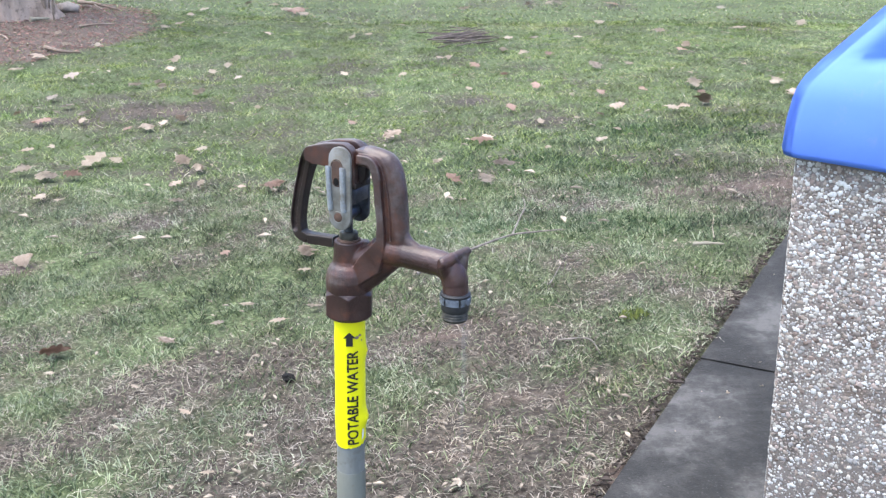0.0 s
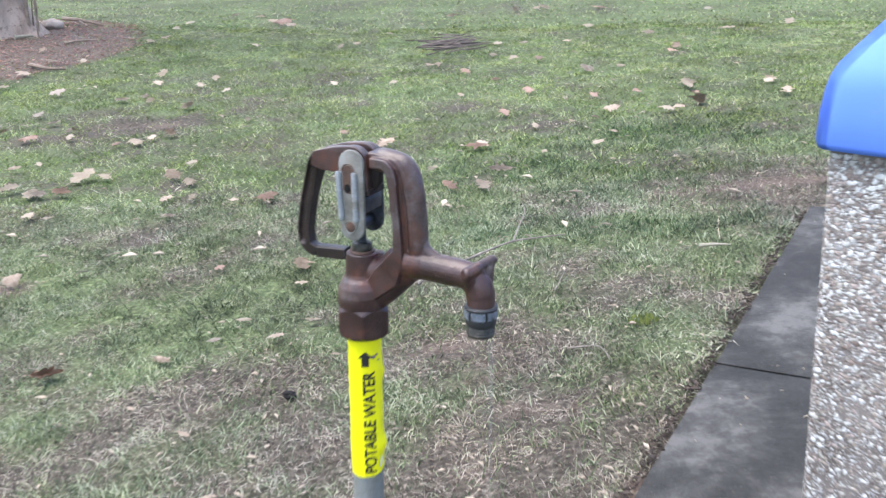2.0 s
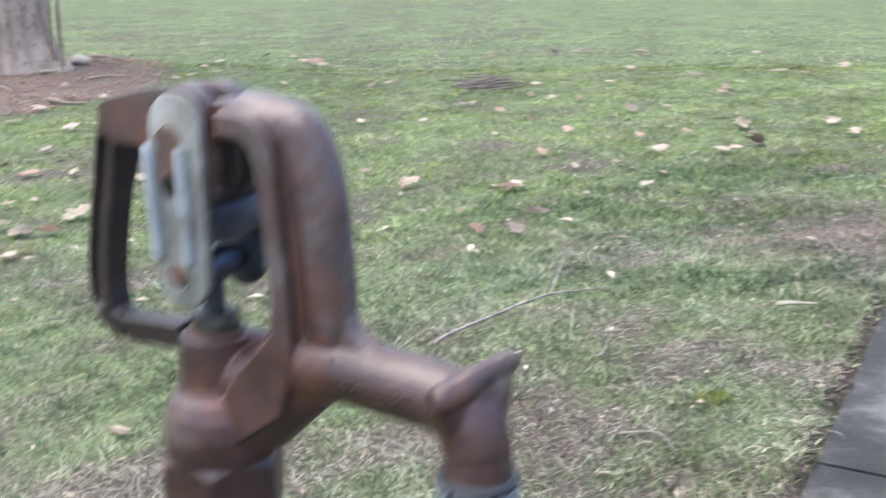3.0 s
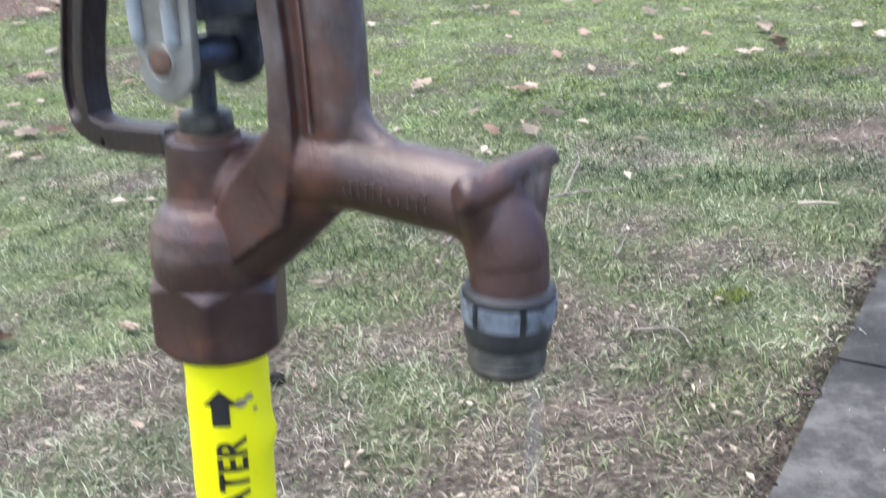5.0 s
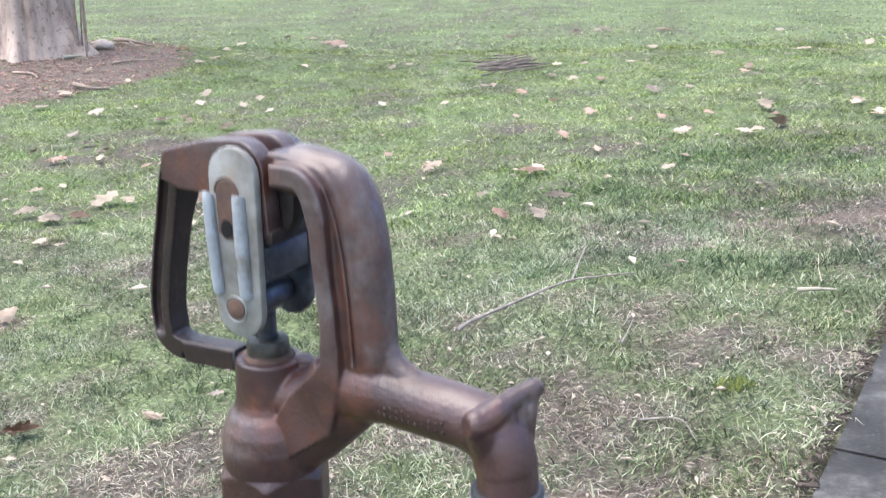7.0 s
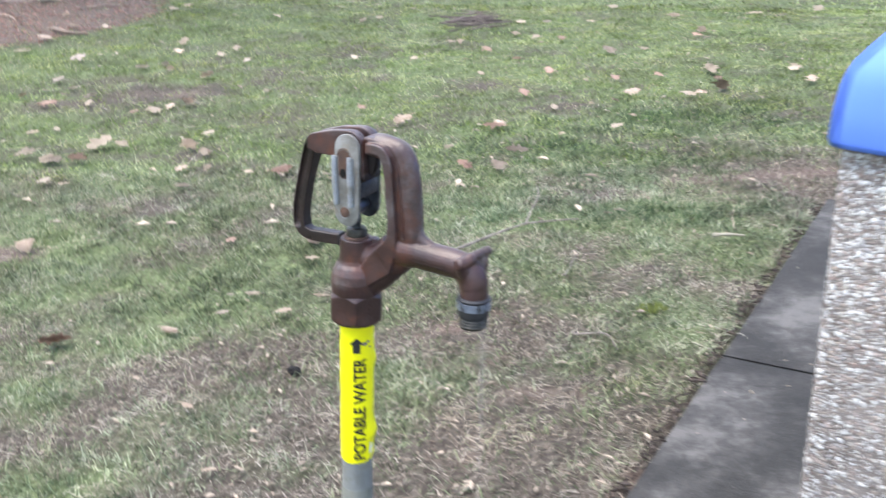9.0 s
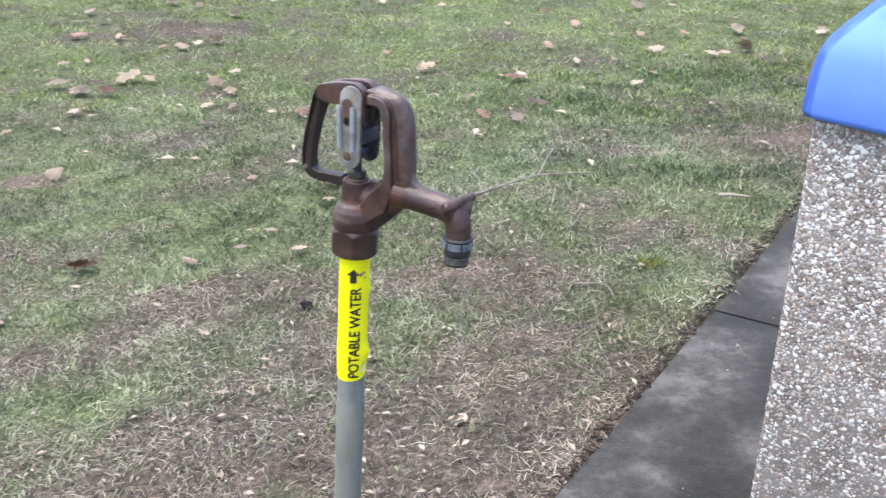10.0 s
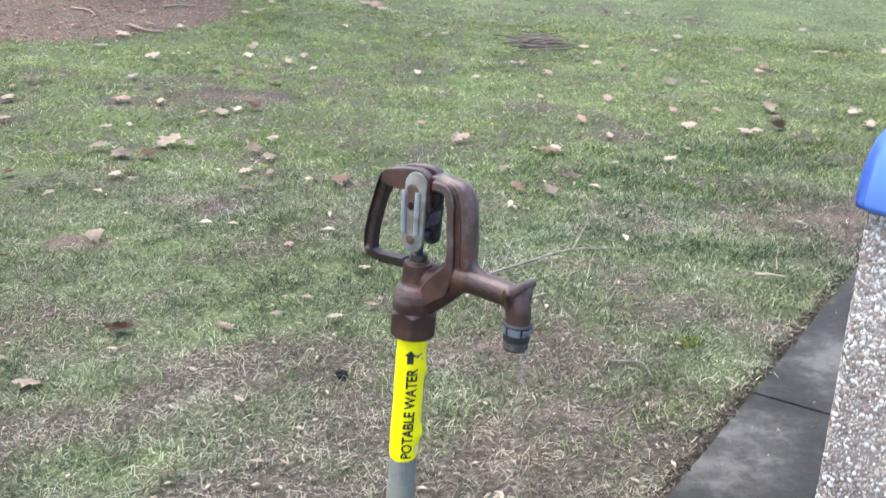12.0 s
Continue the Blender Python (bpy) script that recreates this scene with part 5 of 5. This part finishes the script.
stick([(-5.23, 10.13, 0.01), (-5.18, 10.20, 0.012), (-5.08, 10.26, 0.01)], 0.026, PEELED, "pale piece of wood at the tree's foot")
stick([(-5.50, 11.90, 0.02), (-5.11, 11.48, 0.05), (-4.95, 11.42, 0.03), (-4.74, 11.33, 0.01)], 0.026, WOOD, "fallen branch lying on the mulch", "branch", [(-5.11, 11.48, 0.03), (-4.98, 11.25, 0.04), (-4.86, 11.12, 0.02)])
stick([(-4.62, 9.98, 0.0), (-4.52, 10.10, 0.012), (-4.37, 10.36, 0.0)], 0.014, WOOD, "fallen stick on the mulch")
stick([(-5.3, 9.3, 0.0), (-5.05, 9.2, 0.014), (-4.9, 9.05, 0.0)], 0.013, WOOD, "fallen stick on the mulch")


def field_stone(x, y, r, seed):
    bm = bmesh.new()
    bmesh.ops.create_icosphere(bm, subdivisions=3, radius=r)
    for v in bm.verts:
        v.co *= 1 + 0.25 * noise.noise(v.co * (1.6 / r) + Vector((seed, 0, 0)))
        v.co.z *= 0.55
    ob = part("stone", bm, STONE)
    ob.location = drape(x, y, r * 0.35)
    return tagged(ob, "rounded tan fieldstone at the tree's foot", "stone")


field_stone(-5.27, 11.10, 0.125, 1)


# low heap of dark stalks
def stalk_heap(cx, cy, count):
    rng2 = random.Random(3)
    bm = bmesh.new()
    for k in range(count):
        x, y = cx + rng2.gauss(0, 0.13), cy + rng2.gauss(0, 0.28)
        a = radians(28) + rng2.gauss(0, 0.35)
        length = rng2.uniform(0.18, 0.5)
        up = rng2.uniform(0.005, 0.05) * math.exp(-((x - cx) / 0.25) ** 2)
        pts = []
        for s in (-0.5, -0.15, 0.2, 0.5):
            px2, py2 = x + math.cos(a) * length * s, y + math.sin(a) * length * s
            pts.append(drape(px2, py2, up + 0.012 + (0.05 * (s + 0.5) if k % 4 == 0 else 0.0)))
        tube(bm, pts, [0.0065, 0.006, 0.005, 0.003], 5)
    ob = part("stalk_heap", bm, STALK)
    return tagged(ob, "low heap of dark dry stalks lying on the lawn", "stalks", kind="stuff")


stalk_heap(-0.56, 10.15, 48)


# ---- fallen leaves ----
def leaf_model(name, lobes, seed, material, curl):
    """A dry lobed leaf, unit length along x, cupped and twisted, with its stem."""
    rng3 = random.Random(seed)
    thing = new(name)
    bm = bmesh.new()
    rows, cols = 26, 8
    grid = []
    bend, twist, cup = rng3.uniform(-0.45, 0.1) * curl, rng3.uniform(-0.35, 0.35) * curl, rng3.uniform(-0.5, 0.1) * curl
    for i in range(rows + 1):
        s = i / rows
        env = 0.36 * math.sin(math.pi * min(1, s ** 0.75)) ** 0.8 + 0.015
        notch = 1 - (0.46 if lobes > 1 else 0.05) * (0.5 + 0.5 * math.cos(2 * math.pi * lobes * s + 0.6)) ** 1.6 * math.sin(math.pi * s) ** 0.4
        row = []
        for j in range(cols + 1):
            t = 2 * j / cols - 1
            half = env * (notch if t else 1) * (1 + 0.65 * noise.noise((s * 5, (2.7 if t > 0 else -2.7), seed)) + 0.2 * noise.noise((s * 13, t * 2, seed)))
            yy = t * half
            z = cup * yy * yy * 2.2 + bend * (s - 0.5) ** 2 * 1.6 + twist * (s - 0.4) * yy + 0.05 * noise.noise((s * 4, t * 3, seed + 9)) * curl
            row.append(bm.verts.new((s - 0.5, yy, z)))
        grid.append(row)
    for i in range(rows):
        for j in range(cols):
            bm.faces.new((grid[i][j], grid[i][j + 1], grid[i + 1][j + 1], grid[i + 1][j]))
    bmesh.ops.solidify(bm, geom=bm.faces[:], thickness=0.006)
    part("blade", bm, material, thing, smooth=60)
    bm = bmesh.new()
    z0 = bend * 0.25 * 1.6
    tube(bm, [(-0.48, 0, z0 - 0.01), (-0.6, 0.02, z0 + 0.01), (-0.74, 0.05, z0 - 0.02)], [0.014, 0.011, 0.012], 6)
    part("stem", bm, material, thing)
    return thing


LEAF_LABEL = {"tan": "curled tan oak leaf fallen on the grass", "pale": "bleached pale leaf fallen on the grass", "brown": "dark red-brown leaf fallen on the grass", "grey": "rotted grey leaf flattened in the grass"}
# plan and length of the larger leaves, by colour, nearer and farther
TAN_NEAR = [(-0.8, 2.32, 0.044), (-1.5, 2.4, 0.094), (-1.67, 2.54, 0.052), (-0.46, 2.69, 0.033), (-1.02, 2.78, 0.079), (-0.68, 2.86, 0.058), (-0.73, 3.51, 0.108), (-1.26, 4.45, 0.049), (-1.63, 4.54, 0.079), (-1.74, 4.98, 0.125), (-0.1, 5.24, 0.085), (-2.76, 5.25, 0.077), (0.61, 5.39, 0.052), (-0.66, 5.4, 0.136), (-3.68, 5.68, 0.131), (0.55, 5.83, 0.061), (-2.2, 5.92, 0.082), (1.06, 6.0, 0.102), (-2.12, 6.02, 0.119)]
TAN_FAR = [(0.67, 6.05, 0.112), (-3.3, 6.16, 0.071), (1.23, 6.23, 0.157), (1.8, 6.41, 0.08), (1.82, 6.42, 0.109), (-0.31, 6.93, 0.072), (-2.87, 7.89, 0.122), (-4.21, 8.25, 0.149), (-0.59, 8.58, 0.103), (-0.66, 8.59, 0.097), (1.58, 9.29, 0.135), (-4.59, 9.44, 0.11), (0.61, 10.03, 0.104), (-2.64, 10.17, 0.118), (-3.73, 10.55, 0.125), (-2.7, 12.12, 0.149), (-3.07, 12.73, 0.21), (0.4, 14.41, 0.138)]
PALE_NEAR = [(-0.64, 2.02, 0.039), (-1.01, 2.49, 0.035), (-1.34, 2.62, 0.046), (-0.58, 2.97, 0.059), (-0.83, 3.03, 0.056), (-2.17, 3.31, 0.055), (-0.7, 3.34, 0.054), (-2.4, 4.02, 0.069), (-2.12, 4.32, 0.056), (-2.24, 4.36, 0.081), (-1.49, 4.52, 0.059), (-2.4, 4.71, 0.13), (-2.56, 4.78, 0.122), (-0.34, 4.79, 0.07), (-1.61, 4.84, 0.096), (0.22, 4.99, 0.056), (-2.25, 5.0, 0.168), (-2.14, 5.02, 0.094), (0.5, 5.08, 0.086), (-1.73, 5.24, 0.081), (-3.42, 5.24, 0.084), (-2.66, 5.34, 0.063), (0.19, 5.71, 0.069), (0.41, 5.75, 0.051), (-2.27, 5.82, 0.127), (0.99, 5.98, 0.102), (-2.77, 5.99, 0.08), (-3.72, 6.03, 0.111), (-3.87, 6.28, 0.151), (-1.72, 6.41, 0.08), (1.27, 6.88, 0.154)]
PALE_FAR = [(-2.31, 6.94, 0.118), (1.85, 6.98, 0.115), (1.88, 7.06, 0.104), (-2.67, 7.16, 0.105), (-0.88, 7.65, 0.08), (-4.13, 7.72, 0.148), (-1.38, 7.78, 0.095), (-2.49, 7.82, 0.119), (0.94, 8.08, 0.084), (-2.45, 8.11, 0.109), (-3.0, 8.37, 0.143), (0.06, 8.76, 0.112), (-4.23, 8.87, 0.118), (-3.96, 8.94, 0.094), (-0.12, 9.04, 0.13), (-0.09, 10.0, 0.104), (-1.72, 10.12, 0.107), (-3.77, 10.2, 0.113), (-1.59, 10.36, 0.092), (1.49, 10.61, 0.154), (2.42, 11.0, 0.162), (-1.37, 11.28, 0.118), (-3.88, 11.34, 0.154), (0.93, 11.5, 0.138), (3.26, 11.68, 0.178), (-3.95, 12.05, 0.132), (-3.4, 13.35, 0.143), (-0.76, 13.36, 0.171), (0.1, 14.29, 0.126), (0.52, 14.5, 0.243)]
BROWN_NEAR = [(-1.38, 2.75, 0.112), (-1.06, 3.53, 0.046), (-2.77, 4.26, 0.081), (-0.23, 4.4, 0.093), (-1.1, 4.46, 0.109), (-2.24, 4.72, 0.107), (-0.14, 5.21, 0.126), (-2.38, 5.79, 0.076), (-0.97, 5.85, 0.086), (-3.02, 5.93, 0.135), (0.01, 6.16, 0.099)]
BROWN_FAR = [(1.27, 6.59, 0.081), (0.6, 6.61, 0.09), (0.9, 6.68, 0.092), (0.17, 7.0, 0.112), (-0.07, 7.59, 0.085), (-0.33, 8.05, 0.116), (0.29, 8.74, 0.126), (1.48, 8.86, 0.115), (-2.88, 12.47, 0.256), (1.3, 14.3, 0.241)]
GREY_NEAR = [(-0.89, 2.89, 0.049), (-1.52, 4.27, 0.071), (-0.08, 4.38, 0.107), (-0.0, 4.63, 0.116), (-2.36, 4.7, 0.096), (-3.85, 5.99, 0.086), (-2.85, 6.19, 0.11), (-3.08, 6.44, 0.098), (-3.32, 6.69, 0.121)]
GREY_FAR = [(-2.9, 7.18, 0.125), (-2.76, 7.31, 0.094), (-3.54, 7.47, 0.14), (-2.2, 7.56, 0.082), (0.65, 7.93, 0.153), (0.17, 10.05, 0.104), (-3.79, 13.47, 0.146), (2.71, 13.68, 0.178)]
lay = random.Random(12)
for tone, places in (("tan", TAN_NEAR + TAN_FAR), ("pale", PALE_NEAR + PALE_FAR), ("brown", BROWN_NEAR + BROWN_FAR), ("grey", GREY_NEAR + GREY_FAR)):
    models = [leaf_model("oak_leaf", lobes, 3 * lobes + k, LEAVES[tone], (0.7 if tone == "grey" else 0.9) * (0.6 + 0.13 * k)) for k, lobes in enumerate((4, 3, 5, 4, 5))]
    used = [False] * len(models)
    for i, (x, y, size) in enumerate(places):
        k = i % len(models)
        lean = lay.uniform(0.0, 0.22) if y < 3.4 else lay.uniform(0.08, 0.38)
        m = Matrix.Translation(drape(x, y, (0.022 if y < 3.4 else 0.026) + (0.06 + 0.28 * math.sin(lean)) * size)) @ Euler((lean, lay.uniform(-0.10, 0.10), 0)).to_matrix().to_4x4() @ Euler((0, 0, lay.uniform(0, 6.28) if y > 3.4 else lay.choice((0.0, 3.14)) + lay.uniform(-0.6, 0.6))).to_matrix().to_4x4()
        ob = models[k] if not used[k] else copy_thing(models[k], m)
        ob.matrix_basis = m @ Matrix.Diagonal((size * 0.95, size * (0.66 if y < 3.4 else 0.95), size * (0.5 if y < 3.4 else 0.9), 1))
        used[k] = True
        tagged(ob, LEAF_LABEL[tone], "leaf", "fallen leaves")

# a pale folded leaf standing on edge over a scrap of bare soil
bigleaf = leaf_model("folded_leaf", 1, 77, LEAVES["tan"], 1.4)
bigleaf.matrix_basis = Matrix.Translation(drape(-1.91, 3.56, 0.045)) @ Euler((0.55, -0.3, 0.3)).to_matrix().to_4x4() @ Matrix.Scale(0.082, 4)
tagged(bigleaf, "folded pinkish-tan leaf standing up in the grass", "leaf", "fallen leaves")

# a black walnut husk
bm = bmesh.new()
bmesh.ops.create_icosphere(bm, subdivisions=3, radius=0.018)
for v in bm.verts:
    v.co *= 1 + 0.35 * noise.noise(v.co * 60) + 0.35 * noise.noise(v.co * 170)
    v.co.z *= 0.6
husk = part("nut_husk", bm, MATTE_BLACK)
husk.location = drape(-0.55, 2.48, 0.014)
tagged(husk, "blackened nut husk lying in the turf", "nut husk")

# moss cushion
bm = bmesh.new()
mr = random.Random(2)
for k in range(110):
    a, r = mr.uniform(0, 6.28), 0.042 * math.sqrt(mr.random())
    p = drape(0.43 + r * math.cos(a), 2.70 + 0.8 * r * math.sin(a), 0.006)
    b = mr.uniform(0, 6.28)
    w, h = 0.003, mr.uniform(0.008, 0.02)
    bm.faces.new([bm.verts.new(p + Vector((w * math.cos(b), w * math.sin(b), 0))), bm.verts.new(p - Vector((w * math.cos(b), w * math.sin(b), 0))), bm.verts.new(p + Vector((mr.uniform(-0.006, 0.006), mr.uniform(-0.006, 0.006), h)))])
tagged(part("moss_tuft", bm, MOSS), "small bright yellow-green tuft of moss in the turf", "moss", kind="stuff")

# pale chips and scraps in the turf, and litter along the pavement's edge
rng = np.random.RandomState(17)
px, py = rng.uniform(-2.6, 1.5, 6500), 1.4 + 7.0 * rng.rand(6500) ** 1.7
along, out = slab_coords(px, py)
keep = (out < -0.03) & (rng.rand(6500) < 0.12 + 0.8 * dryness(px, py) + 0.5 * bareness(px, py))
scatter_chips("leaf_scraps", px[keep], py[keep], LITTER, (0.005, 0.027), "pale scraps of dead leaf strewn through the turf", "leaf litter", 0.014)
px, py = rng.uniform(-6.0, 5.0, 1700), 3.6 + 14.0 * rng.rand(1700) ** 1.3
keep = np.hypot((px + 5.85) / 2.0, (py - 9.80) / 2.6) > 1.05
scatter_chips("small_leaves", px[keep], py[keep], LITTER, (0.010, 0.065), "small pale dead leaves strewn over the lawn", "leaf litter", 0.022)
t = rng.uniform(-1.2, SLAB_FAR, 620)
o = -0.019 + rng.normal(0, 0.009, 620)
scatter_chips("edge_litter", SLAB_EDGE.x + SLAB_WAY.x * t + SLAB_OUT.x * o, SLAB_EDGE.y + SLAB_WAY.y * t + SLAB_OUT.y * o, WOOD_BITS, (0.006, 0.03), "brown leaf litter along the pavement's edge", "leaf litter", 0.006)
t, o = rng.uniform(-1.0, 1.9, 46), rng.uniform(0.03, 0.6, 46)
ex, ey = SLAB_EDGE.x + SLAB_WAY.x * t + SLAB_OUT.x * o, SLAB_EDGE.y + SLAB_WAY.y * t + SLAB_OUT.y * o
crumbs = scatter_chips("grit", ex, ey, LITTER, (0.003, 0.012), "pale grit and crumbs on the concrete", "grit", 0.0)
shift = slab_z(t, o) - ground_z(ex, ey) + 0.004
co = np.empty(len(crumbs.data.vertices) * 3, np.float32)
crumbs.data.vertices.foreach_get("co", co)
co = co.reshape(-1, 3)
co[:, 2] += np.repeat(shift, 8)
crumbs.data.vertices.foreach_set("co", co.ravel())


# ---- grass ----
def grass(name, xs, ys, length, width, lean, material, label, segments=2, seed=0):
    """Blades as tapered strips that rise, lean and droop."""
    rg = np.random.RandomState(seed)
    n = len(xs)
    zs = turf_z(xs, ys) - 0.002
    a, side = rg.uniform(0, 6.28319, n), rg.uniform(0, 6.28319, n)
    ux, uy = np.cos(a), np.sin(a)
    wx, wy = np.cos(side) * width / 2, np.sin(side) * width / 2
    up = np.cos(lean)
    over = np.sin(lean)
    rows = []
    if segments == 2:
        for s, w, droop in ((0.0, 1.0, 0.0), (0.55, 0.8, 0.05), (1.0, 0.0, 0.28)):
            x, y, z = xs + ux * over * length * s, ys + uy * over * length * s, zs + length * (s * up - droop * over * s)
            rows.append((x, y, z, w))
        pts = [np.stack([x + k * w * wx, y + k * w * wy, z], -1) for x, y, z, w in rows[:2] for k in (-1, 1)] + [np.stack(rows[2][:3], -1)]
        verts = np.stack(pts, 1).reshape(-1, 3)
        tri = np.array([[0, 1, 3], [0, 3, 2], [2, 3, 4]])
        faces = (np.arange(n)[:, None, None] * 5 + tri[None]).reshape(-1, 3)
    else:
        pts = [np.stack([xs - wx, ys - wy, zs], -1), np.stack([xs + wx, ys + wy, zs], -1), np.stack([xs + ux * over * length, ys + uy * over * length, zs + length * up], -1)]
        verts = np.stack(pts, 1).reshape(-1, 3)
        faces = np.arange(3 * n).reshape(-1, 3)
    return tagged(arrays(name, verts, faces, material, smooth=False), label, "grass", kind="stuff")


def sow(count, x0, x1, y0, y1, seed, weight, power=1.0, wide=False):
    """Random places in a box, thinned by weight(x, y), off the pavement and the mulch."""
    rg = np.random.RandomState(seed)
    x, y = rg.uniform(x0, x1, count), y0 + (y1 - y0) * rg.rand(count) ** power
    along, out = slab_coords(x, y)
    ok = ~((out > -0.016 + 0.012 * np.sin(23 * along) * np.sin(61 * along)) & (out < SLAB_WIDE) & (along < SLAB_FAR + 0.01)) & (rg.rand(count) < weight(x, y))
    # the turf is pressed down under the fallen twig
    for (ax, ay), (bx, by) in (((-0.22, 3.2), (-0.03, 3.41)), ((-0.03, 3.41), (0.061, 3.489)), ((0.061, 3.489), (0.25, 3.503)), ((0.061, 3.489), (0.106, 3.803))):
        f = np.clip(((x - ax) * (bx - ax) + (y - ay) * (by - ay)) / ((bx - ax) ** 2 + (by - ay) ** 2), 0, 1)
        ok &= (np.hypot(x - ax - f * (bx - ax), y - 0.012 - ay - f * (by - ay)) > 0.03) | (rg.rand(count) < 0.25)
    inner = np.abs(x + 0.08 * y) < 0.75 + 0.56 * np.maximum(y, 0)
    ok &= ~inner if wide else inner
    return x[ok], y[ok]


def green_weight(x, y):
    clump = np.clip(1.7 * fbm(x, y, 13.0, 41) - 0.25, 0.1, 1)
    return clump * (1 - 0.76 * dryness(x, y)) * (1 - 0.88 * bareness(x, y))


def straw_weight(x, y):
    clump = np.clip(1.5 * fbm(x, y, 17.0, 43) - 0.1, 0.2, 1)
    return clump * np.clip(0.40 + 0.7 * dryness(x, y), 0, 1) * (1 - 0.5 * bareness(x, y))


def grow(name, count, box, seed, weight, length, width, lean, material, label, segments, power=1.0, wide=False):
    x, y = sow(count, *box, seed, weight, power, wide)
    rg = np.random.RandomState(seed + 1)
    n = len(x)
    size = length[0] + (length[1] - length[0]) * rg.rand(n) ** 1.5
    grass(name, x, y, size, rg.uniform(*width, n), radians(1) * rg.uniform(*lean, n), material, label, segments, seed + 2)


grow("near_grass", 500000, (-2.6, 2.3, 1.45, 4.6), 51, green_weight, (0.014, 0.050), (0.0018, 0.0040), (25, 92), GREEN, "short green lawn grass growing in uneven clumps", 2)
grow("near_straw", 620000, (-2.6, 2.3, 1.45, 4.6), 61, straw_weight, (0.008, 0.040), (0.0012, 0.0028), (45, 94), STRAW, "bleached dead grass lying flat in the turf", 2)
grow("long_straw", 130000, (-2.6, 2.3, 1.45, 4.6), 65, lambda x, y: straw_weight(x, y) * np.clip(0.12 + 1.2 * dryness(x, y), 0, 1), (0.025, 0.070), (0.0018, 0.0034), (66, 93), STRAW, "long pale dead blades lying over the turf", 2)
# Darker, bluer blades sown over four soft spots.
grow("deep_grass", 240000, (-1.2, 2.2, 3.1, 6.3), 57, lambda x, y: np.clip(1.1 * spot(x, y, 0.55, 3.62, 0.65, 0.16) + 0.6 * spot(x, y, 0.45, 4.7, 0.9, 0.55) + 0.55 * spot(x, y, 0.9, 5.4, 0.7, 0.5) + 0.3 * spot(x, y, -0.6, 3.2, 0.5, 0.3), 0, 1) * green_weight(x, y), (0.020, 0.055), (0.0020, 0.0044), (20, 80), DEEP, "darker blue-green grass in soft bands", 2)
grow("verge_grass", 50000, (-1.6, 1.6, -0.8, 1.5), 53, lambda x, y: 0.5 * straw_weight(x, y), (0.02, 0.06), (0.002, 0.004), (30, 88), STRAW, "sparse bleached grass round the standpipe", 1)
grow("lawn_grass", 950000, (-7.5, 7.5, 4.4, 12.0), 71, green_weight, (0.018, 0.058), (0.0034, 0.0072), (40, 90), OUTER_GREEN, "short green lawn grass", 1)
grow("lawn_straw", 270000, (-7.5, 7.5, 4.4, 12.0), 81, straw_weight, (0.02, 0.060), (0.0034, 0.0075), (55, 92), STRAW, "bleached dead grass in the lawn", 1)
grow("far_grass", 620000, (-30, 30, 11.5, 60.0), 91, green_weight, (0.030, 0.065), (0.008, 0.018), (45, 86), OUTER_GREEN, "green lawn grass far off", 1, 2.3)
grow("far_straw", 200000, (-24, 24, 11.5, 42.0), 95, straw_weight, (0.03, 0.06), (0.008, 0.016), (50, 88), STRAW, "dead grass in the lawn far off", 1, 2.0)
grow("side_grass", 520000, (-11, 11, -7.0, 14.0), 97, green_weight, (0.03, 0.075), (0.006, 0.013), (40, 88), OUTER_GREEN, "short green lawn grass to the sides", 1, 1.0, True)
